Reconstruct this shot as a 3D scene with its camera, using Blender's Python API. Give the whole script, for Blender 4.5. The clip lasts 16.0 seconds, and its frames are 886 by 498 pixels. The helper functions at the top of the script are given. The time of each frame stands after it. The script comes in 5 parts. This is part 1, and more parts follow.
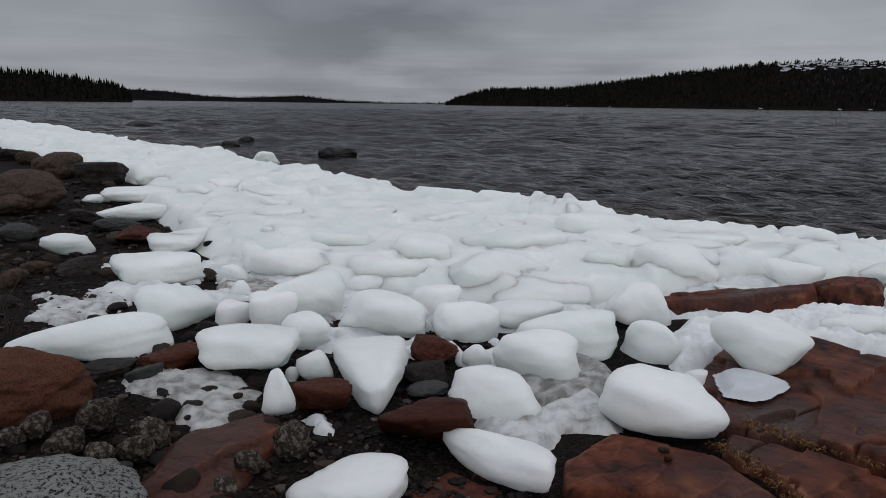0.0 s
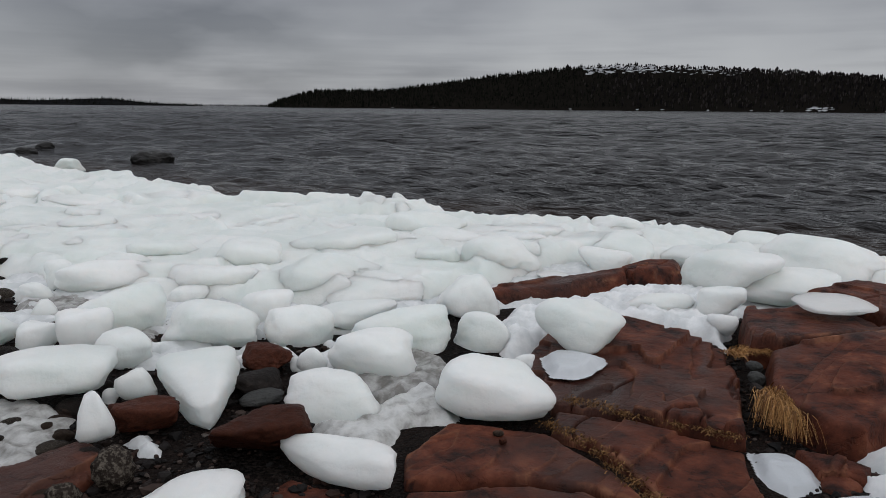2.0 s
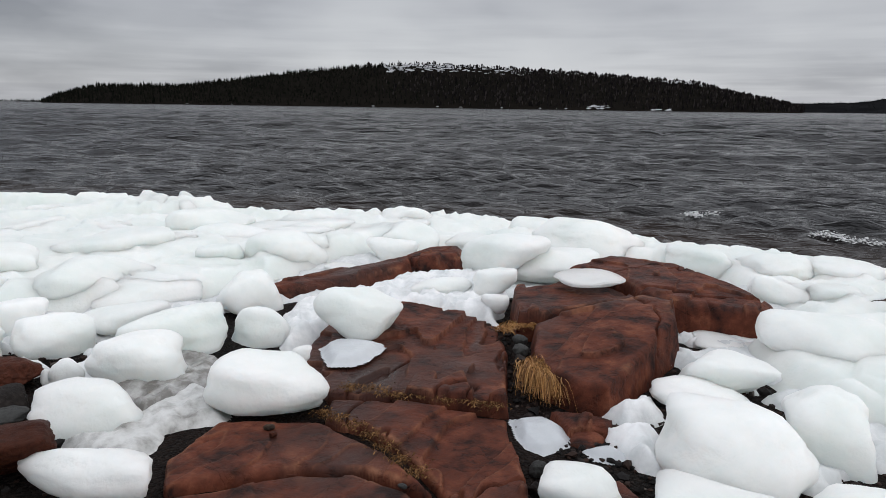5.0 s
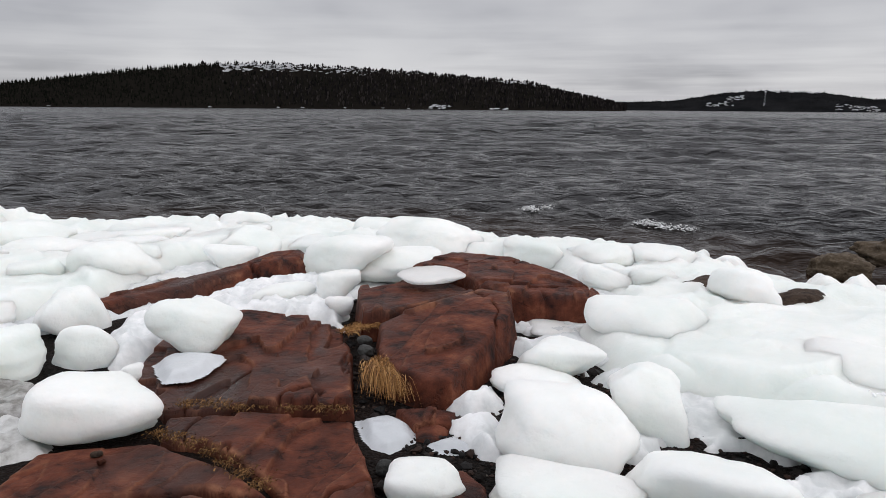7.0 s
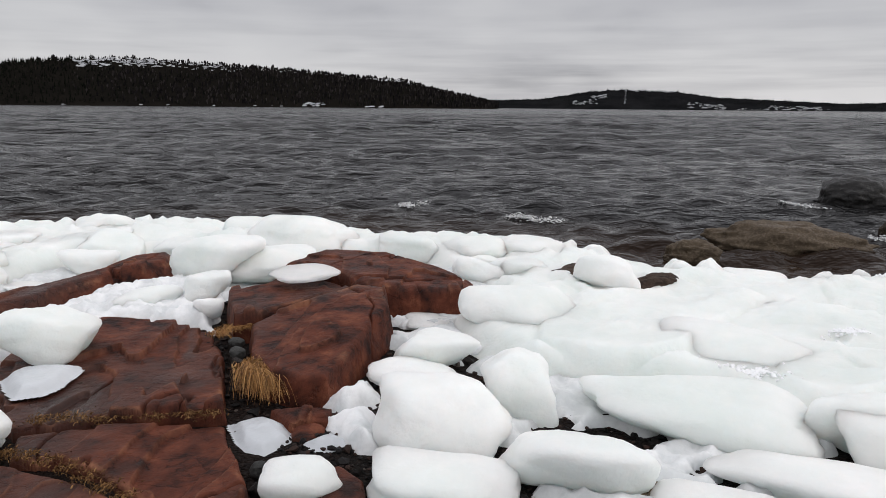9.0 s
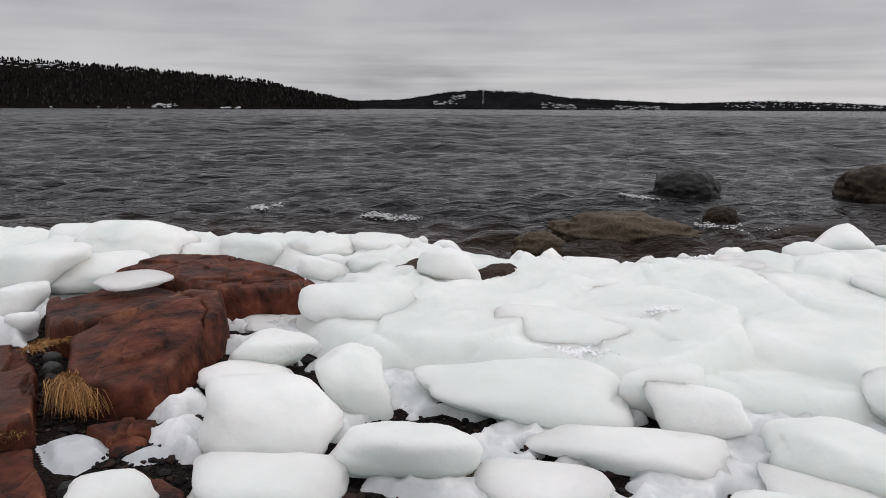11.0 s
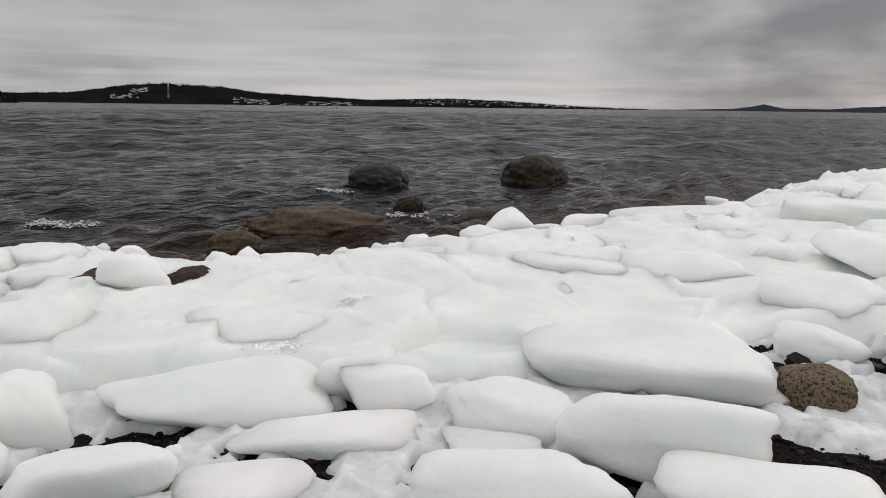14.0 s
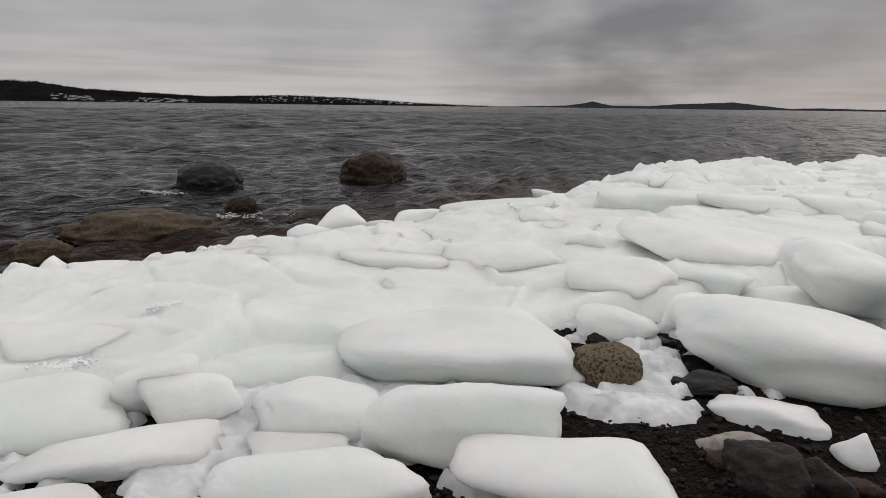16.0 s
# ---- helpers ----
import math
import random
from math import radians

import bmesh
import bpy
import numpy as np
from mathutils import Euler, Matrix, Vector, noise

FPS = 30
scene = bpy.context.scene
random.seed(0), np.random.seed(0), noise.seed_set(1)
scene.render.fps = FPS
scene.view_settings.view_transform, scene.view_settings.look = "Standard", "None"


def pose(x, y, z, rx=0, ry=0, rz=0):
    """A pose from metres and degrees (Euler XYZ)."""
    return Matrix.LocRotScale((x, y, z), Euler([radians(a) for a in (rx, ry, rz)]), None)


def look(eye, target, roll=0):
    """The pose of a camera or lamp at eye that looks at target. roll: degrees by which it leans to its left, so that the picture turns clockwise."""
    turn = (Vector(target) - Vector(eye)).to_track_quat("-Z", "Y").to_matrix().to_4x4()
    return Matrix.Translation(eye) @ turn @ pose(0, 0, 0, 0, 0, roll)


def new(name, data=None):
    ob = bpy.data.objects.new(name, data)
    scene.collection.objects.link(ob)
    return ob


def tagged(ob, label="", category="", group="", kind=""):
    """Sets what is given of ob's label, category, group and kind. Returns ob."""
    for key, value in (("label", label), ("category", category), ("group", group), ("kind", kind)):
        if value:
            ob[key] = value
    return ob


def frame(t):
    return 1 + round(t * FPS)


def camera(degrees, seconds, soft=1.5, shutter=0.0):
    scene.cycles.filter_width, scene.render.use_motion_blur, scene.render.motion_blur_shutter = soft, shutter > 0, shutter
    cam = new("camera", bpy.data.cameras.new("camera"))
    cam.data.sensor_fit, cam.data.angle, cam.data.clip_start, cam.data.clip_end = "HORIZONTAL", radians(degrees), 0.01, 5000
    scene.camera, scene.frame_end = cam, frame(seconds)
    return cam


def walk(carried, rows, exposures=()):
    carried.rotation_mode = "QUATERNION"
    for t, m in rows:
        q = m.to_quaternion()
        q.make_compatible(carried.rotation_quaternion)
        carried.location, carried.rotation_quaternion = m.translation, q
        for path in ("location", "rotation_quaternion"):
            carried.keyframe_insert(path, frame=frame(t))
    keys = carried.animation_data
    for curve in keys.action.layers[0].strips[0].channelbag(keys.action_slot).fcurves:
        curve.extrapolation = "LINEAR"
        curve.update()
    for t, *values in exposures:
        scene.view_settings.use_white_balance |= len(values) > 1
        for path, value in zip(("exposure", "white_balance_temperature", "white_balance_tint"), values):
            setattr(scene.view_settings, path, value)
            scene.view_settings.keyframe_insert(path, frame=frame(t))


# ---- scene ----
cam = camera(63.28, 16.0, soft=0.8)


def stand(x, y, z, yaw, pitch, roll):
    """The camera's pose: yaw to the left from +y, pitch up, roll to its left."""
    return (Matrix.Translation((x, y, z)) @ Matrix.Rotation(radians(yaw), 4, "Z")
            @ Matrix.Rotation(radians(90 + pitch), 4, "X") @ Matrix.Rotation(radians(roll), 4, "Z"))


PATH = [
    (0.0, 0.000, 0.000, 2.107, -1.47, -11.42, 0.77),
    (0.5, 0.016, 0.015, 2.094, -5.12, -11.25, 0.63),
    (1.0, 0.011, 0.012, 2.091, -9.70, -11.16, 0.55),
    (1.5, 0.007, 0.017, 2.090, -12.30, -11.16, 0.54),
    (2.0, 0.012, 0.008, 2.089, -15.01, -11.13, 0.52),
    (2.5, 0.045, -0.009, 2.090, -19.36, -11.04, 0.41),
    (3.0, 0.088, -0.038, 2.090, -22.35, -11.05, 0.37),
    (3.5, 0.119, -0.045, 2.071, -24.14, -11.02, 0.54),
    (6.0, 0.251, -0.107, 2.042, -35.71, -11.06, 0.60),
    (6.5, 0.254, -0.117, 2.045, -38.90, -10.90, 0.42),
    (7.0, 0.254, -0.123, 2.054, -42.49, -11.07, 0.45),
    (7.5, 0.241, -0.118, 2.047, -44.55, -11.04, 0.47),
    (8.0, 0.239, -0.130, 2.042, -46.95, -11.03, 0.43),
    (8.5, 0.249, -0.139, 2.041, -49.53, -11.12, 0.49),
    (9.0, 0.272, -0.163, 2.036, -52.23, -11.16, 0.50),
    (11.5, 0.377, -0.352, 2.006, -66.47, -11.07, 0.44),
    (12.0, 0.375, -0.359, 2.005, -71.23, -11.09, 0.64),
    (12.5, 0.356, -0.388, 2.025, -78.24, -11.05, 0.54),
    (13.0, 0.329, -0.380, 2.022, -82.80, -11.06, 0.63),
    (13.5, 0.329, -0.390, 2.024, -85.26, -11.14, 0.58),
    (14.0, 0.337, -0.420, 2.017, -86.68, -11.19, 0.74),
    (14.5, 0.343, -0.484, 2.009, -89.58, -11.16, 0.75),
    (15.0, 0.343, -0.547, 2.017, -92.51, -11.28, 0.74),
    (15.5, 0.332, -0.590, 2.022, -95.34, -11.29, 0.87),
    (16.0, 0.326, -0.649, 2.024, -98.81, -11.28, 0.74),
]
walk(cam, [(r[0], stand(*r[1:])) for r in PATH],
     exposures=[(0.0, -0.58, 6200, 10), (1.5, -0.52, 6350, 9), (3.5, -0.15, 6400, 9), (6.0, 0.11, 6450, 10), (7.0, 0.13, 6550, 11), (9.0, 0.08, 6600, 11), (11.5, -0.09, 6650, 12), (12.5, -0.08, 6700, 12), (14.0, -0.16, 6800, 12), (16.0, -0.34, 6850, 12)])

# ---- light: an overcast winter sky ----
SUN_HIGH, SUN_TURN = 28.0, 150.0
world = bpy.data.worlds.new("overcast_sky")
scene.world = world
world.use_nodes = True


class Nodes:
    """Short way to lay out a node tree."""

    def __init__(self, tree):
        self.tree = tree

    def add(self, kind, feature="", sky_type="", **values):
        n = self.tree.nodes.new(kind)
        if feature:
            n.feature = feature
        if sky_type:
            n.sky_type = sky_type
        for k, v in values.items():
            n.inputs[k.replace("_", " ")].default_value = v
        return n

    def link(self, a, b):
        self.tree.links.new(a, b)

    def noise(self, vec, scale, detail=4.0, rough=0.5):
        n = self.add("ShaderNodeTexNoise", Scale=scale, Detail=detail, Roughness=rough)
        self.link(vec, n.inputs["Vector"])
        return n.outputs[0]

    def cells(self, vec, scale, feature="F1", out="Distance"):
        n = self.add("ShaderNodeTexVoronoi", feature=feature, Scale=scale)
        self.link(vec, n.inputs["Vector"])
        return n.outputs[out]

    def ramp(self, fac, stops):
        n = self.add("ShaderNodeValToRGB")
        e = n.color_ramp.elements
        while len(e) < len(stops):
            e.new(0.5)
        for s, (p, c) in zip(e, stops):
            s.position = p
            s.color = (*c, 1) if len(c) == 3 else c
        self.link(fac, n.inputs[0])
        return n.outputs[0]

    def mix(self, fac, a, b, blend="MIX"):
        n = self.tree.nodes.new("ShaderNodeMixRGB")
        n.blend_type = blend
        for i, v in ((0, fac), (1, a), (2, b)):
            if isinstance(v, (int, float)):
                n.inputs[i].default_value = v
            elif isinstance(v, tuple):
                n.inputs[i].default_value = (*v, 1)
            else:
                self.link(v, n.inputs[i])
        return n.outputs[0]

    def math(self, op, a, b=0.0, clamp=False):
        n = self.tree.nodes.new("ShaderNodeMath")
        n.operation = op
        n.use_clamp = clamp
        for i, v in ((0, a), (1, b)):
            if isinstance(v, (int, float)):
                n.inputs[i].default_value = v
            else:
                self.link(v, n.inputs[i])
        return n.outputs[0]

    def turned(self, vec, degrees_):
        """Coordinates turned about z."""
        n = self.add("ShaderNodeMapping")
        n.inputs["Rotation"].default_value = (0, 0, radians(degrees_))
        self.link(vec, n.inputs["Vector"])
        return n.outputs[0]

    def stretch(self, vec, scale):
        n = self.tree.nodes.new("ShaderNodeVectorMath")
        n.operation = "MULTIPLY"
        self.link(vec, n.inputs[0])
        n.inputs[1].default_value = scale
        return n.outputs[0]


w = Nodes(world.node_tree)
back = world.node_tree.nodes["Background"]
sky = w.add("ShaderNodeTexSky", sky_type="NISHITA")
sky.sun_disc, sky.sun_elevation, sky.sun_rotation = False, radians(SUN_HIGH), radians(SUN_TURN)
coord = w.add("ShaderNodeTexCoord").outputs["Generated"]
sep = w.add("ShaderNodeSeparateXYZ")
w.link(coord, sep.inputs[0])
up = w.math("MAXIMUM", sep.outputs[2], 0.0)
# cloud sheet: directions laid onto a plane overhead, so that the clouds flatten towards the horizon
flat = w.math("ADD", up, 0.30)
div = w.add("ShaderNodeVectorMath")
div.operation = "DIVIDE"
comb = w.add("ShaderNodeCombineXYZ")
for i in range(3):
    w.link(flat, comb.inputs[i])
w.link(coord, div.inputs[0])
w.link(comb.outputs[0], div.inputs[1])
big = w.noise(div.outputs[0], 1.1, 3.0, 0.5)
fine = w.noise(div.outputs[0], 2.6, 4.0, 0.45)
streak = w.noise(w.stretch(coord, (1.5, 1.5, 26.0)), 2.2, 4.0, 0.5)
cloud = w.math("ADD", w.math("MULTIPLY", big, 0.6), w.math("MULTIPLY", fine, 0.4))
shade = w.ramp(cloud, [(0.32, (0.27, 0.275, 0.30)), (0.45, (0.38, 0.385, 0.41)), (0.58, (0.44, 0.445, 0.465)), (0.75, (0.50, 0.505, 0.52))])
low = w.math("SUBTRACT", 1.0, w.math("MULTIPLY", up, 7.0), clamp=True)
glow = w.math("MULTIPLY", low, w.ramp(streak, [(0.40, (0.15,) * 3), (0.62, (1.0,) * 3)]))
shade = w.mix(w.math("MULTIPLY", glow, 0.75), shade, (0.62, 0.625, 0.64))
# three heavier cloud masses low over the water
for east, north, high, size, soft_, deep in ((-0.06, 0.98, 0.215, 0.980, 0.022, 0.8), (0.945, -0.326, 0.125, 0.987, 0.012, 0.75), (0.86, -0.48, 0.20, 0.985, 0.02, 0.7)):
    dot = w.add("ShaderNodeVectorMath")
    dot.operation = "DOT_PRODUCT"
    w.link(coord, dot.inputs[0])
    dot.inputs[1].default_value = Vector((east, north, high)).normalized()
    near = w.ramp(dot.outputs["Value"], [(size - soft_, (0, 0, 0)), (min(1.0, size + soft_), (1, 1, 1))])
    ragged = w.ramp(fine, [(0.36, (0, 0, 0)), (0.62, (1, 1, 1))])
    shade = w.mix(w.math("MULTIPLY", w.math("MULTIPLY", near, ragged), deep), shade, (0.17, 0.175, 0.20))
# and the whole sheet is thicker towards the two ends of the lake
for east, north, thick_ in ((-0.25, 0.97, 0.76), (0.72, -0.69, 0.76)):
    dot = w.add("ShaderNodeVectorMath")
    dot.operation = "DOT_PRODUCT"
    w.link(coord, dot.inputs[0])
    dot.inputs[1].default_value = (east, north, 0)
    shade = w.mix(w.ramp(dot.outputs["Value"], [(0.80, (0, 0, 0)), (1.0, (1, 1, 1))]), shade, w.mix(1.0, shade, (thick_, thick_, thick_ * 1.02), "MULTIPLY"))
# the cloud sheet is thinner and brighter overhead than near the horizon
lift = w.math("ADD", 1.10, w.math("MULTIPLY", w.math("MAXIMUM", w.math("SUBTRACT", up, 0.2), 0.0), 2.45))
lift3 = w.add("ShaderNodeCombineXYZ")
for i in range(3):
    w.link(lift, lift3.inputs[i])
shade = w.mix(1.0, shade, lift3.outputs[0], "MULTIPLY")
hazed = w.mix(0.94, w.mix(1.0, sky.outputs[0], (0.1, 0.1, 0.1), "MULTIPLY"), shade)
w.link(hazed, back.inputs[0])
back.inputs[1].default_value = 1.06

lamp = bpy.data.lights.new("sun", "SUN")
lamp.energy, lamp.angle, lamp.color = 0.6, radians(60), (1.0, 0.97, 0.93)
sun = new("sun", lamp)
sun.matrix_world = look((0, 0, 30), Vector((0, 0, 30)) - Vector((math.sin(radians(SUN_TURN)) * math.cos(radians(SUN_HIGH)), math.cos(radians(SUN_TURN)) * math.cos(radians(SUN_HIGH)), math.sin(radians(SUN_HIGH)))) * 10)

# ---- materials ----
MATS = {}


def material(name, rough=0.8, bump=0.0, bump_size=0.02, spec=0.5):
    m = bpy.data.materials.new(name)
    m.use_nodes = True
    n = Nodes(m.node_tree)
    b = m.node_tree.nodes["Principled BSDF"]
    b.inputs["Roughness"].default_value = rough
    b.inputs["Specular IOR Level"].default_value = spec
    MATS[name] = m
    return m, n, b, n.add("ShaderNodeTexCoord").outputs["Object"]


def relief(n, b, height, strength, distance):
    k = n.tree.nodes.new("ShaderNodeBump")
    k.inputs["Strength"].default_value = strength
    k.inputs["Distance"].default_value = distance
    n.link(height, k.inputs["Height"])
    n.link(k.outputs[0], b.inputs["Normal"])


def world_coord(n):
    return n.add("ShaderNodeNewGeometry").outputs["Position"]


def ice_material(name, light, dark, rough, sub, size=1.3, spread=0.16):
    m, n, b, c = material(name, rough)
    p = world_coord(n)
    f = n.noise(p, size, 5.0, 0.6)
    g = n.noise(p, 9.0, 4.0, 0.6)
    rnd = n.add("ShaderNodeObjectInfo").outputs["Random"]
    col = n.ramp(n.math("ADD", n.math("MULTIPLY", f, 0.85), n.math("MULTIPLY", rnd, 0.15)), [(0.5 - spread, dark), (0.5 + spread, light)])
    col = n.mix(n.math("MULTIPLY", n.ramp(g, [(0.45, (0, 0, 0)), (0.75, (1, 1, 1))]), 0.25), col, dark)
    n.link(col, b.inputs["Base Color"])
    b.inputs["Subsurface Weight"].default_value = sub
    b.inputs["Subsurface Radius"].default_value = (0.75, 0.82, 0.85)
    b.inputs["Subsurface Scale"].default_value = 0.3
    relief(n, b, n.math("ADD", n.noise(p, 28.0, 5.0, 0.6), n.math("MULTIPLY", n.noise(p, 5.0), 3.0)), 0.3, 0.02)


ice_material("ice", (0.90, 0.905, 0.872), (0.72, 0.765, 0.728), 0.5, 0.88)
ice_material("grey_ice", (0.62, 0.64, 0.66), (0.46, 0.48, 0.50), 0.3, 0.1)
ice_material("slush", (0.84, 0.845, 0.845), (0.60, 0.62, 0.62), 0.6, 0.4, 6.0, 0.12)
ice_material("wet_ice", (0.66, 0.66, 0.645), (0.17, 0.16, 0.145), 0.35, 0.1, 9.0, 0.14)
ice_material("dirty_ice", (0.30, 0.27, 0.23), (0.10, 0.085, 0.07), 0.4, 0.0, 8.0, 0.10)


m, n, b, c = material("crumb_snow", 0.9, spec=0.1)
n.link(n.mix(n.noise(world_coord(n), 12.0), (0.86, 0.87, 0.88), (0.95, 0.95, 0.95)), b.inputs["Base Color"])


def stone_material(name, a, b_, speck, size, rough, bump=0.5, amount=0.5):
    m, n, b, c = material(name, rough)
    big = n.noise(c, 3.5, 5.0, 0.6)
    grain = n.noise(c, size, 3.0, 0.7)
    col = n.mix(big, a, b_)
    col = n.mix(n.math("MULTIPLY", n.ramp(grain, [(0.48, (0, 0, 0)), (0.62, (1, 1, 1))]), amount), col, speck)
    rnd = n.add("ShaderNodeObjectInfo").outputs["Random"]
    col = n.mix(1.0, col, n.ramp(rnd, [(0.0, (0.75,) * 3), (1.0, (1.15,) * 3)]), "MULTIPLY")
    n.link(col, b.inputs["Base Color"])
    n.link(n.ramp(big, [(0.35, (rough * 0.6,) * 3), (0.65, (rough,) * 3)]), b.inputs["Roughness"])
    b.inputs["Specular IOR Level"].default_value = 0.2 if rough < 0.5 else 0.08
    relief(n, b, n.math("ADD", n.noise(c, 18.0, 8.0, 0.65), n.math("MULTIPLY", grain, 0.3)), bump, 0.025)


stone_material("granite_red", (0.08625, 0.0315, 0.018), (0.1275, 0.0525, 0.0315), (0.03, 0.0165, 0.012), 95, 0.8, 0.7, 0.8)
stone_material("granite_grey", (0.19, 0.19, 0.175), (0.29, 0.29, 0.27), (0.010, 0.010, 0.010), 62, 0.8, 0.5, 1.0)
stone_material("granite_tan", (0.21, 0.165, 0.11), (0.14, 0.105, 0.068), (0.020, 0.015, 0.011), 60, 0.8, 0.5, 0.95)
stone_material("granite_wet", (0.034, 0.023, 0.014), (0.016, 0.012, 0.009), (0.070, 0.050, 0.030), 9, 0.6, 1.0)
stone_material("shoal_granite", (0.105, 0.078, 0.052), (0.040, 0.030, 0.021), (0.16, 0.125, 0.088), 26, 0.6, 1.0)
stone_material("mottled", (0.016, 0.012, 0.010), (0.045, 0.034, 0.028), (0.20, 0.172, 0.140), 42, 0.9, 1.0, 0.75)
stone_material("grey_stone", (0.044, 0.044, 0.0432), (0.068, 0.068, 0.064), (0.024, 0.024, 0.024), 40, 0.7, 0.7)
stone_material("green_stone", (0.032, 0.038, 0.03), (0.05, 0.058, 0.047), (0.03, 0.03, 0.025), 40, 0.7, 0.7)
stone_material("dark_stone", (0.0105, 0.009, 0.00825), (0.0255, 0.0195, 0.01725), (0.05625, 0.0465, 0.04125), 30, 0.7, 0.8)
stone_material("wet_stone", (0.007, 0.007, 0.007), (0.017, 0.016, 0.015), (0.032, 0.028, 0.025), 16, 0.45, 0.8)
stone_material("brown_stone", (0.050, 0.033, 0.024), (0.082, 0.058, 0.044), (0.020, 0.015, 0.0125), 22, 0.85, 1.0, 0.7)
stone_material("red_stone", (0.048, 0.0152, 0.0096), (0.092, 0.0304, 0.0176), (0.024, 0.0096, 0.0072), 30, 0.75, 0.9)
stone_material("grey_slate", (0.020, 0.018, 0.017), (0.042, 0.036, 0.034), (0.07, 0.06, 0.055), 14, 0.55, 1.0)

m, n, b, c = material("sandstone", 0.7, spec=0.16)
big = n.noise(c, 0.9, 6.0, 0.6)
mid = n.noise(c, 6.0, 8.0, 0.62)
warp = n.tree.nodes.new("ShaderNodeVectorMath")
warp.operation = "ADD"
soft = n.add("ShaderNodeTexNoise", Scale=2.4, Detail=5.0)
n.link(c, soft.inputs["Vector"])
n.link(c, warp.inputs[0])
n.link(n.stretch(soft.outputs["Color"], (0.5, 0.5, 0.5)), warp.inputs[1])
split = n.ramp(n.cells(n.stretch(warp.outputs[0], (1.0, 1.6, 1.0)), 0.75, "DISTANCE_TO_EDGE"), [(0.0, (0, 0, 0)), (0.014, (1, 1, 1))])
chip = n.ramp(n.noise(n.stretch(n.turned(warp.outputs[0], 43), (0.8, 3.0, 2.0)), 1.7, 6.0, 0.58), [(0.455, (0, 0, 0)), (0.475, (0.5, 0.5, 0.5)), (0.565, (0.55, 0.55, 0.55)), (0.585, (1, 1, 1))])
pit = n.noise(c, 60.0, 4.0, 0.7)
col = n.ramp(mid, [(0.34, (0.013, 0.0045, 0.0032)), (0.44, (0.060, 0.0165, 0.0092)), (0.57, (0.108, 0.0300, 0.0155)), (0.74, (0.20, 0.068, 0.036))])
col = n.mix(n.ramp(big, [(0.50, (0, 0, 0)), (0.62, (0.75, 0.75, 0.75))]), col, (0.044, 0.0165, 0.0115))
ledge_line = n.ramp(n.noise(n.stretch(n.turned(warp.outputs[0], 43), (0.8, 3.0, 2.0)), 1.7, 6.0, 0.58), [(0.445, (0, 0, 0)), (0.462, (1, 1, 1)), (0.478, (0, 0, 0))])
col = n.mix(n.math("MULTIPLY", ledge_line, n.ramp(mid, [(0.42, (0.9,) * 3), (0.56, (0.1,) * 3)])), col, (0.016, 0.007, 0.006))
col = n.mix(n.math("MULTIPLY", n.ramp(pit, [(0.56, (0, 0, 0)), (0.70, (1, 1, 1))]), 0.5), col, (0.030, 0.012, 0.009))
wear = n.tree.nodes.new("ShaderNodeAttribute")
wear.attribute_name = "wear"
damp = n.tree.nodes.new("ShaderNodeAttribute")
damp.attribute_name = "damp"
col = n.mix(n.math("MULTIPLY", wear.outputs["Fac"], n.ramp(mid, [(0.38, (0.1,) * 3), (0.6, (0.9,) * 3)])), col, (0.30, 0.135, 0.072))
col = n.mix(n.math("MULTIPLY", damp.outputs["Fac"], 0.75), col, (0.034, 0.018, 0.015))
n.link(col, b.inputs["Base Color"])
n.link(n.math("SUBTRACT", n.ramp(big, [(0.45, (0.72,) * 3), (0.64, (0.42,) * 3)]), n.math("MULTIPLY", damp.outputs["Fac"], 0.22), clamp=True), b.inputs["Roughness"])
relief(n, b, n.math("ADD", n.math("ADD", mid, n.math("MULTIPLY", chip, 0.7)), n.math("ADD", n.math("MULTIPLY", pit, 0.12), n.math("MULTIPLY", split, 0.15))), 0.5, 0.03)

m, n, b, c = material("gravel", 0.8, spec=0.07)
pc = n.cells(c, 55.0, "F1", "Color")
pd = n.cells(c, 55.0)
big = n.noise(c, 1.2, 4.0, 0.6)
col = n.mix(n.ramp(pc, [(0.2, (0, 0, 0)), (0.9, (1, 1, 1))]), (0.003, 0.0026, 0.0024), (0.022, 0.017, 0.0145))
col = n.mix(n.ramp(big, [(0.4, (0, 0, 0)), (0.65, (0.7, 0.7, 0.7))]), col, (0.018, 0.010, 0.008))
n.link(col, b.inputs["Base Color"])
relief(n, b, n.math("ADD", n.math("SUBTRACT", 1.0, pd), n.noise(c, 20.0, 5.0)), 0.9, 0.03)

m, n, b, c = material("water", 0.14, spec=0.11)
wind = n.turned(c, 47)
far_chop = n.noise(n.stretch(wind, (0.45, 1.0, 1.0)), 0.20, 3.0, 0.6)
mid_chop = n.noise(n.stretch(wind, (0.55, 1.0, 1.0)), 0.75, 3.0, 0.55)
ripple = n.noise(n.stretch(wind, (0.55, 1.0, 1.0)), 1.5, 4.0, 0.6)
deep = n.noise(c, 0.05, 3.0, 0.5)
shallow = n.tree.nodes.new("ShaderNodeAttribute")
shallow.attribute_name = "shallow"
n.link(n.mix(shallow.outputs["Fac"], n.mix(deep, (0.004, 0.0042, 0.005), (0.009, 0.0083, 0.008)), (0.030, 0.016, 0.009)), b.inputs["Base Color"])
b.inputs["IOR"].default_value = 1.33
unseen = n.tree.nodes.new("ShaderNodeAttribute")
unseen.attribute_name = "chop"
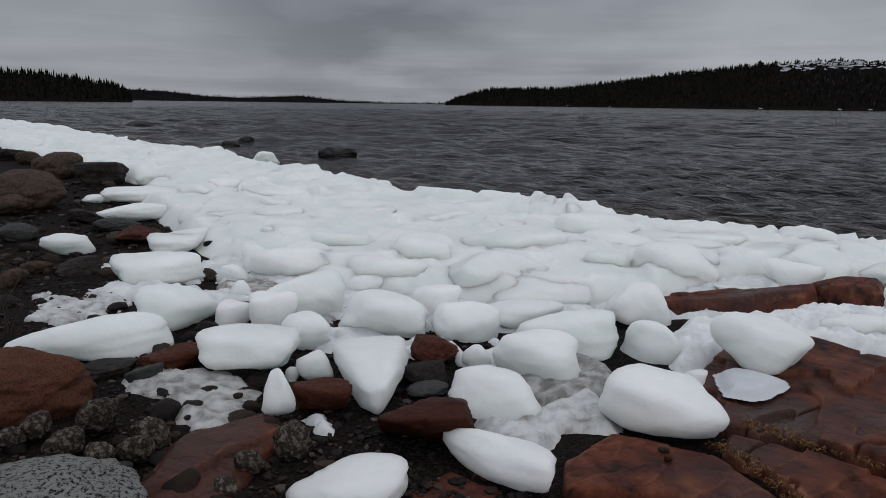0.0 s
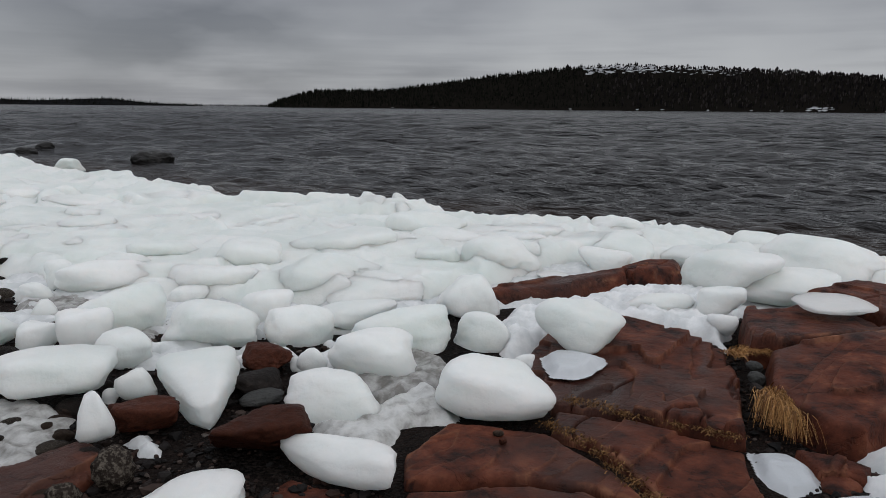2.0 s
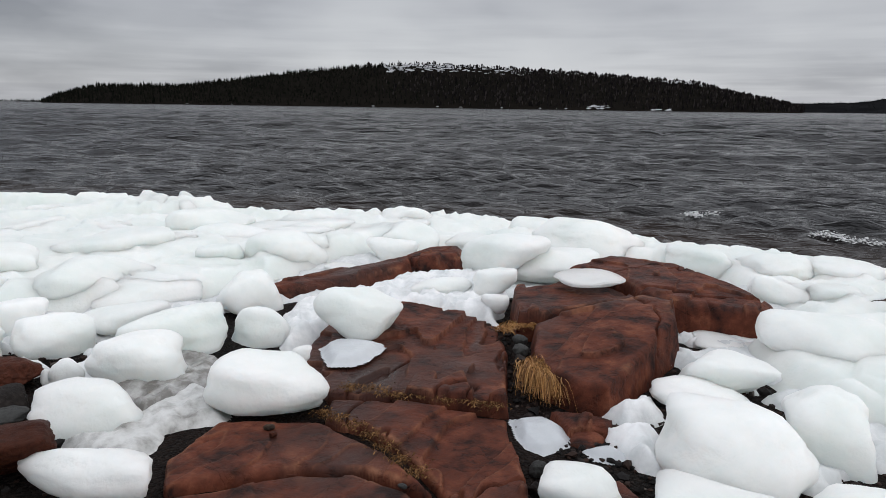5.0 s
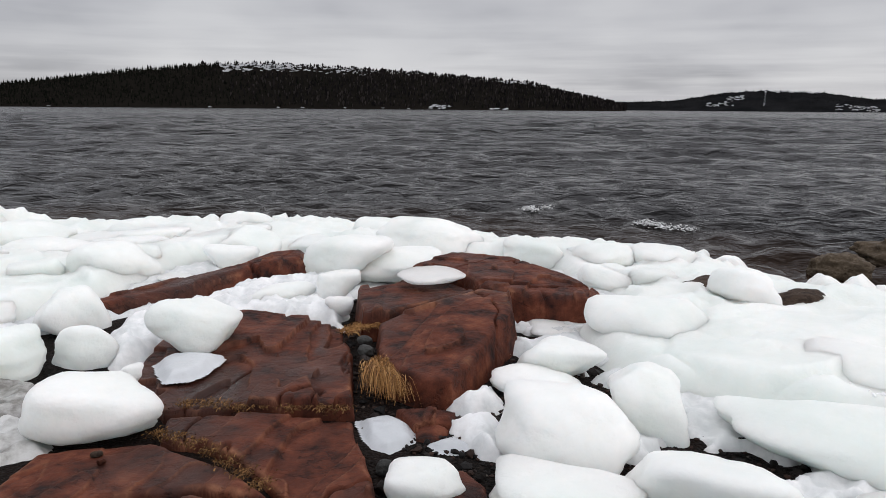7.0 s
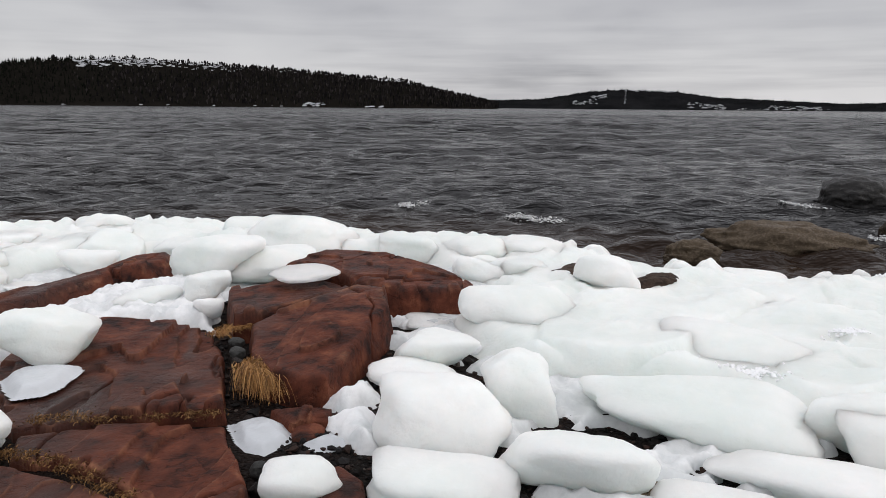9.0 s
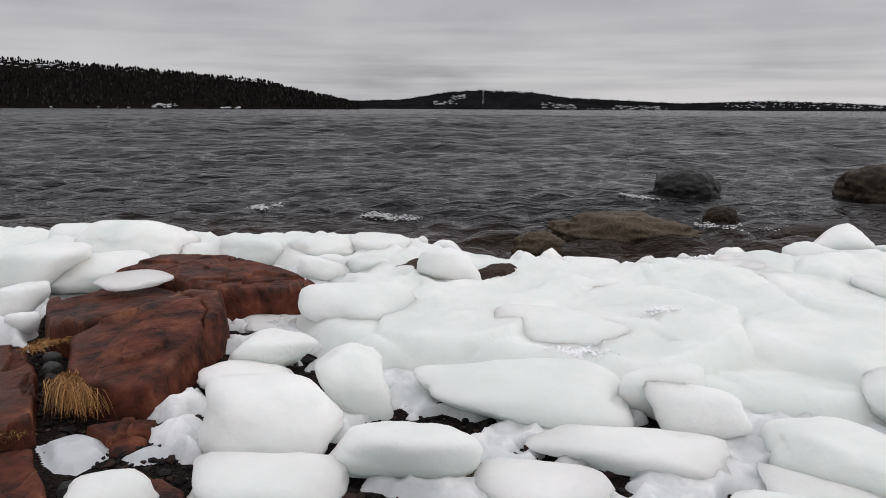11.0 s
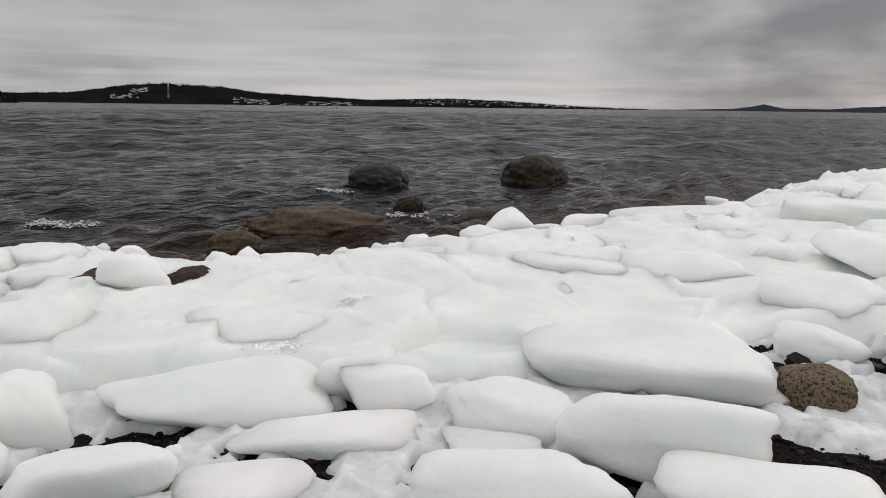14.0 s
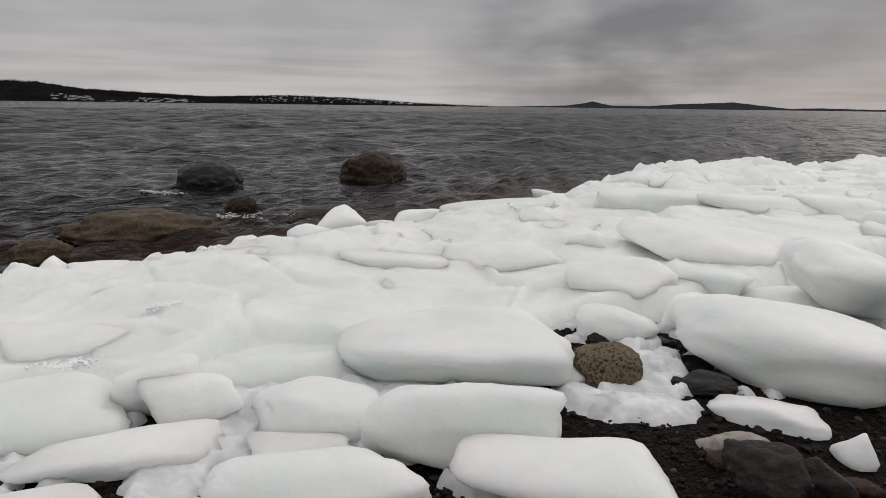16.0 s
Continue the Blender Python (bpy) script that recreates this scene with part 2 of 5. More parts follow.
n.link(n.math("ADD", 0.09, n.math("MULTIPLY", unseen.outputs["Fac"], 0.10)), b.inputs["Roughness"])
swell = n.math("ADD", n.math("MULTIPLY", far_chop, 2.6), n.math("MULTIPLY", mid_chop, 0.8))
relief(n, b, n.math("ADD", n.math("MULTIPLY", swell, unseen.outputs["Fac"]), n.math("MULTIPLY", ripple, 0.7)), 1.0, 0.5)

m, n, b, c = material("foam", 0.6)
n.link(n.mix(n.noise(c, 20.0), (0.5, 0.5, 0.5), (0.75, 0.75, 0.75)), b.inputs["Base Color"])

m, n, b, c = material("hillside", 0.95, spec=0.0)
p = world_coord(n)
n.link(n.mix(n.noise(p, 0.02, 5.0, 0.65), (0.004, 0.004, 0.0035), (0.014, 0.012, 0.010)), b.inputs["Base Color"])

# haze over the farthest hills, put into their colour as a paler blue
m, n, b, c = material("hazy_hillside", 0.95, spec=0.0)
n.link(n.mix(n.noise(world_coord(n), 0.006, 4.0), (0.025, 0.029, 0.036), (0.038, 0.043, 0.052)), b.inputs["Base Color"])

m, n, b, c = material("far_hillside", 0.95, spec=0.0)
f = n.noise(world_coord(n), 0.012, 6.0, 0.7)
n.link(n.ramp(f, [(0.4, (0.007, 0.0075, 0.008)), (0.7, (0.016, 0.016, 0.017))]), b.inputs["Base Color"])

m, n, b, c = material("spruce", 0.95, spec=0.0)
f = n.add("ShaderNodeNewGeometry").outputs["Random Per Island"]
n.link(n.ramp(f, [(0.0, (0.004, 0.005, 0.004)), (0.8, (0.010, 0.011, 0.008)), (1.0, (0.024, 0.020, 0.017))]), b.inputs["Base Color"])

m, n, b, c = material("bare_wood", 0.95, spec=0.0)
f = n.add("ShaderNodeNewGeometry").outputs["Random Per Island"]
n.link(n.ramp(f, [(0.0, (0.007, 0.0065, 0.007)), (0.7, (0.018, 0.0155, 0.0155)), (1.0, (0.040, 0.034, 0.033))]), b.inputs["Base Color"])

m, n, b, c = material("dry_grass", 0.7, spec=0.2)
f = n.add("ShaderNodeNewGeometry").outputs["Random Per Island"]
n.link(n.ramp(f, [(0.0, (0.10, 0.042, 0.013)), (0.6, (0.34, 0.16, 0.048)), (1.0, (0.52, 0.30, 0.12))]), b.inputs["Base Color"])

m, n, b, c = material("brown_grass", 0.8, spec=0.1)
f = n.add("ShaderNodeNewGeometry").outputs["Random Per Island"]
n.link(n.ramp(f, [(0.0, (0.045, 0.022, 0.010)), (0.6, (0.15, 0.075, 0.028)), (1.0, (0.32, 0.18, 0.075))]), b.inputs["Base Color"])

m, n, b, c = material("twig_bark", 0.8)
n.link(n.mix(n.noise(c, 40.0), (0.02, 0.014, 0.012), (0.06, 0.04, 0.03)), b.inputs["Base Color"])

# ---- lie of the land ----
SHORE = np.array([(-95, 135), (-30.3, 52.7), (-19.9, 41), (-11.1, 28.6), (-6.3, 22.8), (-3.8, 19.2), (-1.3, 16), (.5, 12.9), (2.4, 12.1),
                  (3.8, 10.4), (5.0, 9.35), (6.4, 8.4), (6.8, 6.4), (7.35, 5.3), (7.9, 4.2), (7.75, 3.1), (7.6, 2.3), (8.0, 1.35), (8.9, .3), (9.7, -.8),
                  (10.7, -2.1), (13, -4.4), (17, -6.8), (18.5, -9.9), (18.9, -13.4), (20.8, -17.8), (28, -32), (90, -125)], float)
INNER = np.array([(-80, 115), (-24, 36), (-12, 21.5), (-7.7, 16.5), (-5.4, 13.8), (-4.4, 11), (-3.2, 9), (-2.4, 7.5), (-1.2, 6.3), (0, 5.7),
                  (1.2, 5.5), (2, 5.8), (3.5, 6.8), (4.3, 6.4), (4.2, 5.4), (5.0, 5.2), (5.7, 4.4), (5.1, 3.1), (4.2, 2.9), (3.9, 2.5),
                  (3.6, 1.9), (3.75, 1.3), (3.85, .7), (3.9, -.1), (4.1, -.8), (4.6, -1.4), (5.0, -2.2), (5.0, -3.2), (5.6, -4.4), (8, -8),
                  (14, -16), (22, -30), (80, -112)], float)


def to_line(p, line):
    """Distance of points to a polyline, and whether they lie to its right."""
    best = np.full(len(p), 1e9)
    side = np.zeros(len(p))
    for a, c in zip(line[:-1], line[1:]):
        d = c - a
        k = np.clip(((p - a) @ d) / (d @ d), 0, 1)
        q = p - (a + k[:, None] * d)
        r = np.hypot(q[:, 0], q[:, 1])
        s = np.where(d[0] * q[:, 1] - d[1] * q[:, 0] > 0, -1.0, 1.0)
        near = r < best
        best[near], side[near] = r[near], s[near]
    return best * side


def smooth(k):
    k = np.clip(k, 0, 1)
    return k * k * (3 - 2 * k)


RNG = np.random.RandomState(5)
WAVES = [(RNG.uniform(0, 6.28), RNG.uniform(0, 6.28), 2 ** (i * 0.55)) for i in range(12)]


def lumps(p, size, octaves=12):
    """A cheap rolling relief between about -1 and 1."""
    out = np.zeros(len(p))
    q = p / size
    warp = 0.6 * np.sin(q[:, 0] * 0.9 + q[:, 1] * 1.3)
    for turn, phase, f in WAVES[:octaves]:
        out += np.sin((q[:, 0] * math.cos(turn) + q[:, 1] * math.sin(turn) + warp) * f + phase) / f ** 0.8
    return out / 3


def land(p):
    s = to_line(p, SHORE)
    z = -0.25 + 0.71 * smooth((s + 0.6) / 2.2) + 0.005 * np.maximum(0, s)
    z = np.where(s < -0.6, -0.25 + 0.10 * (s + 0.6), z)
    return np.maximum(z, -4.0) + 0.03 * lumps(p, 0.5) * smooth((s + 1) / 2)


def ground_at(x, y):
    return float(land(np.array([[x, y]], float))[0])


def cells(p, size, seed):
    """Nearest and second nearest of jittered points: distances, and three random numbers of the nearest."""
    q = p / size
    base = np.floor(q)
    d1, d2 = np.full(len(p), 9.0), np.full(len(p), 9.0)
    val, off = np.zeros((len(p), 3)), np.zeros((len(p), 2))
    for i in (-1, 0, 1):
        for j in (-1, 0, 1):
            g = base + (i, j)
            h = np.stack([np.modf(np.sin(g[:, 0] * (127.1 + 31 * k) + g[:, 1] * (311.7 - 17 * k) + seed + k) * 43758.5)[0] for k in range(5)], -1)
            d = q - (g + 0.5 + 0.42 * h[:, :2])
            r = np.hypot(d[:, 0], d[:, 1])
            nearer = r < d1
            d2 = np.where(nearer, d1, np.minimum(d2, r))
            d1 = np.where(nearer, r, d1)
            val[nearer], off[nearer] = h[nearer, 2:], d[nearer]
    return d1, d2, val, off


def polar(r0, r1, ratio, a0, a1, step, cx=0.0, cy=0.0, coarse=1e9):
    """A fan of points round (cx, cy), finer near its middle. Angles clockwise from +y."""
    rs = [r0]
    while rs[-1] < r1:
        rs.append(rs[-1] * (ratio if rs[-1] < coarse else 1.03))
    an = np.radians(np.arange(a0, a1 + step / 2, step))
    r, a = np.meshgrid(rs, an, indexing="ij")
    p = np.stack([cx + r.ravel() * np.sin(a.ravel()), cy + r.ravel() * np.cos(a.ravel())], -1)
    nr, na = len(rs), len(an)
    i = (np.arange(nr - 1)[:, None] * na + np.arange(na - 1)[None, :]).ravel()
    return p, np.stack([i, i + 1, i + na + 1, i + na], -1)


def mesh_of(name, verts, faces, mat_name, flat=False):
    me = bpy.data.meshes.new(name)
    if isinstance(faces, np.ndarray):
        verts, faces = np.ascontiguousarray(verts, dtype=np.float32), np.ascontiguousarray(faces, dtype=np.int32)
        n, k = faces.shape
        me.vertices.add(len(verts))
        me.vertices.foreach_set("co", verts.ravel())
        me.loops.add(n * k)
        me.loops.foreach_set("vertex_index", faces.ravel())
        me.polygons.add(n)
        me.polygons.foreach_set("loop_start", np.arange(0, n * k, k, dtype=np.int32))
        me.update(calc_edges=True)
    else:
        me.from_pydata([tuple(v) for v in verts], [], [tuple(int(k) for k in f) for f in faces])
    me.materials.append(MATS[mat_name])
    me.polygons.foreach_set("use_smooth", [not flat] * len(me.polygons))
    me.update()
    return me


def hashed(i, j, seed):
    h = np.sin(i * 127.1 + j * 311.7 + seed * 74.7) * 43758.5453
    return h - np.floor(h)


def vnoise(x, y, seed):
    """Smooth lattice noise between -1 and 1."""
    i, j = np.floor(x), np.floor(y)
    u, v = x - i, y - j
    u, v = u * u * (3 - 2 * u), v * v * (3 - 2 * v)
    a, b_ = hashed(i, j, seed), hashed(i + 1, j, seed)
    c_, d = hashed(i, j + 1, seed), hashed(i + 1, j + 1, seed)
    return 2 * ((a * (1 - u) + b_ * u) * (1 - v) + (c_ * (1 - u) + d * u) * v) - 1


def rough_noise(x, y, seed, octaves=4, gain=0.5):
    out, amp = np.zeros(len(x)), 1.0
    for k in range(octaves):
        c_, s_ = math.cos(0.7 * k), math.sin(0.7 * k)
        out += amp * vnoise((x * c_ - y * s_) * 2.03 ** k, (x * s_ + y * c_) * 2.03 ** k, seed + 13 * k)
        amp *= gain
    return out


p, f = polar(0.25, 4200, 1.028, -180, 180, 0.9)
z = land(p)
tagged(new("ground", mesh_of("ground", np.column_stack([p, z]), f[:, ::-1], "gravel")), "dark wet gravel beach sloping into the water", "ground", kind="structure")

p, f = polar(6.5, 4400, 1.0048, -40, 136, 0.25, coarse=230)
shore_run = -to_line(p, SHORE)
wet = shore_run > -2.5
good = wet[f].all(1)
used = np.unique(f[good])
index = np.full(len(p), -1)
index[used] = np.arange(len(used))
p, f, shore_run = p[used].astype(np.float32), index[f[good]], shore_run[used]
r = np.hypot(p[:, 0], p[:, 1])
spacing = r * 0.0048
chop = np.zeros(len(p), np.float32)
shift = np.zeros((len(p), 2), np.float32)
rng = np.random.RandomState(77)
# wind chop: short-crested waves running onto the shore, each faded out where the sheet is too coarse to carry it
for k in range(80):
    long = 0.22 * 2 ** rng.uniform(0, 2.6)
    turn = radians(47 + rng.normal(0, 36))
    k_ = 2 * math.pi / long
    ph = k_ * (p[:, 0] * math.sin(turn) + p[:, 1] * math.cos(turn)) + rng.uniform(0, 6.28) + 0.8 * np.sin(p[:, 0] * 0.31 + p[:, 1] * 0.27 + k) + 0.6 * np.sin(p[:, 0] * 0.21 - p[:, 1] * 0.38 + 2 * k)
    carried_ = smooth((long / spacing - 4) / 4)
    high = 0.0068 * long ** 0.9 * carried_
    chop += high * np.sin(ph)
    shift -= 0.8 * high[:, None] * np.cos(ph)[:, None] * (math.sin(turn), math.cos(turn))
# longer waves away from the shelter of the shore
out_there = smooth((r - 10) / 40)
for k in range(36):
    long = 1.5 * 2 ** rng.uniform(0, 2.8)
    turn = radians(47 + rng.normal(0, 30))
    k_ = 2 * math.pi / long
    ph = k_ * (p[:, 0] * math.sin(turn) + p[:, 1] * math.cos(turn)) + rng.uniform(0, 6.28) + 1.2 * np.sin(p[:, 0] * 0.07 + p[:, 1] * 0.06 + k) + 0.9 * np.sin(p[:, 0] * 0.05 - p[:, 1] * 0.09 + 2 * k)
    high = 0.0062 * long * smooth((long / spacing - 3) / 3) * out_there
    chop += high * np.sin(ph)
    shift -= 0.7 * high[:, None] * np.cos(ph)[:, None] * (math.sin(turn), math.cos(turn))
# gusts: patches of rougher and calmer water
gust = 1.0 + 0.35 * rough_noise(p[:, 0] * 0.09, p[:, 1] * 0.16, 5, 3)
fade = smooth((shore_run + 0.4) / 3.0) * 0.7 + 0.3
# small breakers close to the ice
breaker = np.exp(-((shore_run - 2.2 - 0.7 * vnoise(p[:, 0] * 0.5, p[:, 1] * 0.5, 3)) / 0.35) ** 2) * np.maximum(0, vnoise(p[:, 0] * 0.33, p[:, 1] * 0.33, 9) + 0.25)
z = chop * gust * fade + 0.09 * breaker
p = p + shift * (gust * fade)[:, None]
lake = new("water", mesh_of("water", np.column_stack([p, z]), f[:, ::-1], "water"))
rough_water = lake.data.attributes.new("chop", "FLOAT", "POINT")
rough_water.data.foreach_set("value", smooth((r - 14) / 50))
bed = lake.data.attributes.new("shallow", "FLOAT", "POINT")
bed.data.foreach_set("value", (1 - smooth((shore_run - 0.5) / 5.5)) * 0.8)
tagged(lake, "dark grey choppy lake water under overcast sky", "lake", kind="structure")

# the jumbled ice that has grown together along the water's edge
p, f = polar(2.2, 115, 1.0075, -42, 150, 0.3)
ds, di = to_line(p, SHORE), -to_line(p, INNER)
edge = np.minimum(ds, di)
keep = (edge > -0.05)
near_sea = 1 - smooth(ds / 2.5)
r = np.hypot(p[:, 0], p[:, 1])
d1, d2, val, off = cells(p, 0.95, 3.0)
e1, e2, val2, off2 = cells(p, 0.42, 8.0)
far = smooth((r - 8) / 8)
mound, lump = smooth((d2 - d1) / 0.11), smooth((e2 - e1) / 0.16)
plate = 0.07 * val[:, 0] + 0.11 * (val[:, 1] * off[:, 0] + val[:, 2] * off[:, 1])
small = 0.035 * val2[:, 0] + 0.06 * (val2[:, 1] * off2[:, 0] + val2[:, 2] * off2[:, 1])
plate, small = plate * mound, small * lump * smooth(vnoise(p[:, 0] * 0.8, p[:, 1] * 0.8, 21) + 0.5)
crumbly = smooth((vnoise(p[:, 0] * 1.3, p[:, 1] * 1.3, 31) - 0.25) / 0.3) * 0.018 * rough_noise(p[:, 0] * 14, p[:, 1] * 14, 4, 3)
shatter = smooth(1.15 - ds / 3.5) * smooth(vnoise(p[:, 0] * 0.7, p[:, 1] * 0.7, 41) + 0.7)
crumbly = crumbly + shatter * (0.10 * (0.45 - np.abs(rough_noise(p[:, 0] * 2.6, p[:, 1] * 2.6, 43, 3, 0.55))) + 0.022 * rough_noise(p[:, 0] * 9, p[:, 1] * 9, 44, 2))
thick = 0.21 + 0.03 * far + 0.10 * near_sea
z = np.maximum(land(p), 0.0) - 0.02 + smooth((edge + 0.03) / 0.28) * (thick + (plate + small) * (0.75 + 0.7 * far) + crumbly + (1 - far) * (0.03 * lumps(p, 0.40, 5) + 0.006 * lumps(p, 0.09, 5))) - 0.06 * (edge < 0)
good = keep[f].all(1)
used = np.unique(f[good])
index = np.full(len(p), -1)
index[used] = np.arange(len(used))
tagged(new("ice_sheet", mesh_of("ice_sheet", np.column_stack([p, z])[used], index[f[good]][:, ::-1], "ice")), "white jumbled shore ice frozen together along the water", "ice", kind="stuff")


SHEET_P, SHEET_Z = p[used], z[used]


def sheet_at(x, y):
    return float(SHEET_Z[np.argmin((SHEET_P[:, 0] - x) ** 2 + (SHEET_P[:, 1] - y) ** 2)])


# wet snow and ice crumbs between the blocks nearest the beach
p, f = polar(1.9, 7.5, 1.0048, -45, 150, 0.28)
gap = to_line(p, INNER)
crumb = 0.7 * lumps(p, 0.16, 5) + 0.3 * lumps(p[:, ::-1], 0.06, 4)
on_ledge = (p[:, 0] > 0.9) & (p[:, 0] < 3.5) & (p[:, 1] > 2.0) & (p[:, 1] < 5.2)
keep = (gap > -0.4) & (crumb > -0.62 + 0.40 * gap) & (gap < 1.5) & ~on_ledge & ((p[:, 0] > 2.5) | (p[:, 1] > 3.6))
depth = smooth((crumb + 0.50 - 0.40 * gap) / 0.3)
off_box = np.maximum(np.maximum(0.9 - p[:, 0], p[:, 0] - 3.5), np.maximum(2.0 - p[:, 1], p[:, 1] - 5.2))
depth *= smooth((1.45 - gap) / 0.2) * smooth((off_box - 0.03) / 0.15) * smooth((np.maximum(p[:, 0] - 2.5, p[:, 1] - 3.6) - 0.03) / 0.15)
z = land(p) - 0.035 + depth * (0.085 + 0.05 * (0.5 - np.abs(rough_noise(p[:, 0] * 5, p[:, 1] * 5, 8, 3, 0.5))) + 0.008 * rough_noise(p[:, 0] * 24, p[:, 1] * 24, 9, 2))
good = keep[f].all(1)
used = np.unique(f[good])
index = np.full(len(p), -1)
index[used] = np.arange(len(used))
tagged(new("slush", mesh_of("slush", np.column_stack([p, z])[used], index[f[good]][:, ::-1], "slush")), "wet crumbly snow and ice crumbs between ice blocks", "slush", kind="stuff")


# ---- builders ----
def ball(detail):
    bm = bmesh.new()
    bmesh.ops.create_icosphere(bm, subdivisions=detail, radius=1.0)
    v = np.array([q.co for q in bm.verts])
    f = [[q.index for q in g.verts] for g in bm.faces]
    bm.free()
    return v, f


BALL1, BALL2, BALL3, BALL4 = ball(2), ball(3), ball(4), ball(5)


def bumps(v, size, seed):
    return np.array([noise.noise(Vector(q) * size + Vector((seed * 3.1, seed * 1.7, seed * 0.9))) for q in v])


def chunk(v, seed, q, cuts, low, flat=1.0):
    """Directions v pushed out to a lump bounded by planes; the higher q, the sharper its edges. It fills the unit box."""
    rng = np.random.RandomState(seed)
    planes = [((1, 0, 0), 1), ((-1, 0, 0), 1), ((0, 1, 0), 1), ((0, -1, 0), 1), ((0, 0, 1), flat), ((0, 0, -1), flat)]
    for _ in range(cuts):
        d = rng.normal(size=3) * (1, 1, 0.6)
        planes.append((tuple(d / np.linalg.norm(d)), rng.uniform(low, 1.12)))
    total = np.zeros(len(v))
    for d, dist in planes:
        total += (np.maximum(0, v @ np.array(d, float)) / dist) ** q
    return v * (total ** (-1 / q))[:, None]


def ice_shape(w, d, h, seed, p=2.6, tx=0.0, ty=0.0, tz=0.0, rough=1.0):
    v, f = BALL3 if w > 0.25 else BALL2
    n = chunk(v, seed + 1, 2.6 * p, 12, 0.60)
    n = n * (1 + rough * (0.15 * bumps(v, 1.1, seed) + 0.07 * bumps(v, 2.6, seed + 50) + 0.026 * bumps(v, 6.5, seed + 80)))[:, None]
    x, y, zz = n.T
    sx = (1 - tz * np.clip(zz, -1, 1)) * (1 - ty * np.clip(y, -1, 1))
    sy = (1 - tx * np.clip(x, -1, 1)) * (1 - 0.6 * tz * np.clip(zz, -1, 1))
    sz = 1 - tx * np.clip(x, -1, 1)
    n = np.stack([x * sx, y * sy, zz * sz], -1)
    lo, hi = n.min(0), n.max(0)
    n = (n - (lo + hi) / 2) / ((hi - lo) / 2)
    return n * (w / 2, d / 2, h / 2), f


ICE_WORDS = {"ice": "smooth rounded block of white ice on the shore", "grey_ice": "thin melting plate of grey ice on red rock",
             "slush": "lump of wet crumbly snow among ice blocks"}


def ice(x, y, z, w, d, h, turn, seed, p=2.6, tx=0.0, ty=0.0, tz=0.0, ro=0.0, material="ice"):
    frozen_in = -float(to_line(np.array([[x, y]], float), INNER)[0])
    plate = frozen_in > 0.45 and tz < 0.25 and ro == 0 and math.hypot(x, y) > 4.8
    if plate:
        rng = np.random.RandomState(seed + 2000)
        lean_x, lean_y = rng.uniform(-6, 6), rng.uniform(-5, 5)
        v, f = ice_shape(w * 1.05, d * 1.05, h, seed, max(p, 4.2), tx, ty, tz, rough=0.7)
        at = pose(x, y, z - 0.01, lean_x, lean_y, turn + rng.uniform(-15, 15))
    else:
        v, f = ice_shape(w, d, h, seed, p, tx, ty, tz)
        at = pose(x, y, z, 0, -ro, turn)
    ob = new("ice_block", mesh_of("ice_block", v, np.array(f), material))
    ob.matrix_world = at
    words = ICE_WORDS[material]
    if material == "ice":
        words = ("thin flat plate of white ice lying on the shore" if h < 0.1 else "pointed chunk of white ice standing on the shore" if tz > 0.35
                 else "large smooth rounded block of white ice on the shore" if w > 0.8 else "small rounded lump of white ice among larger blocks" if w < 0.28 else words)
    return tagged(ob, words, "ice", "ice blocks on the shore")


STONE_WORDS = {"granite_red": "weathered red granite on the gravel beach", "granite_grey": "speckled grey granite beside pebbles", "granite_tan": "tan speckled granite among melting ice",
               "granite_wet": "wet brown granite in shallow water", "shoal_granite": "low brown granite awash in shallow water", "mottled": "dark stone mottled with pale lichen", "grey_stone": "plain grey stone on the beach",
               "green_stone": "greenish grey stone in thin ice", "dark_stone": "dark wet angular stone on the beach", "wet_stone": "black wet stone at the waterline",
               "brown_stone": "brown weathered stone on the beach", "red_stone": "broken red-brown sandstone on the beach", "grey_slate": "dark slaty stone on wet gravel"}


def rock(name, x, y, z, w, d, h, turn, seed, material):
    v, f = BALL4 if w > 0.3 else BALL3
    angular = material in ("red_stone", "grey_slate", "dark_stone", "green_stone")
    n = chunk(v, seed, 18 if angular else 2.5, 16 if angular else 7, 0.5 if angular else 0.8)
    knob = 1.8 if material in ("mottled", "shoal_granite") else 1.0
    n = n * (1 + 0.14 * bumps(v, 1.6, seed) + 0.08 * knob * bumps(v, 3.6, seed + 9) + 0.05 * knob * bumps(v, 8.0, seed + 20))[:, None]
    lo, hi = n.min(0), n.max(0)
    n = (n - (lo + hi) / 2) / ((hi - lo) / 2)
    ob = new(name, mesh_of(name, n * (w / 2, d / 2, h / 2), f, material))
    ob.matrix_world = pose(x, y, z, 0, 0, turn)
    return tagged(ob, "rounded " * (name == "boulder") + STONE_WORDS[material] + (" boulder" if name == "boulder" else ""), name, "shore stones")


SLAB_WORDS = {"grey_ice": "thin grey melting ice between rocks", "wet_ice": "thin wet half-melted ice on the ground",
              "slush": "patch of wet crumbly snow on gravel", "dirty_ice": "thin dirty brown ice on gravel"}


def outcrop(label):
    return tagged(new("rock_outcrop"), label, "rock")


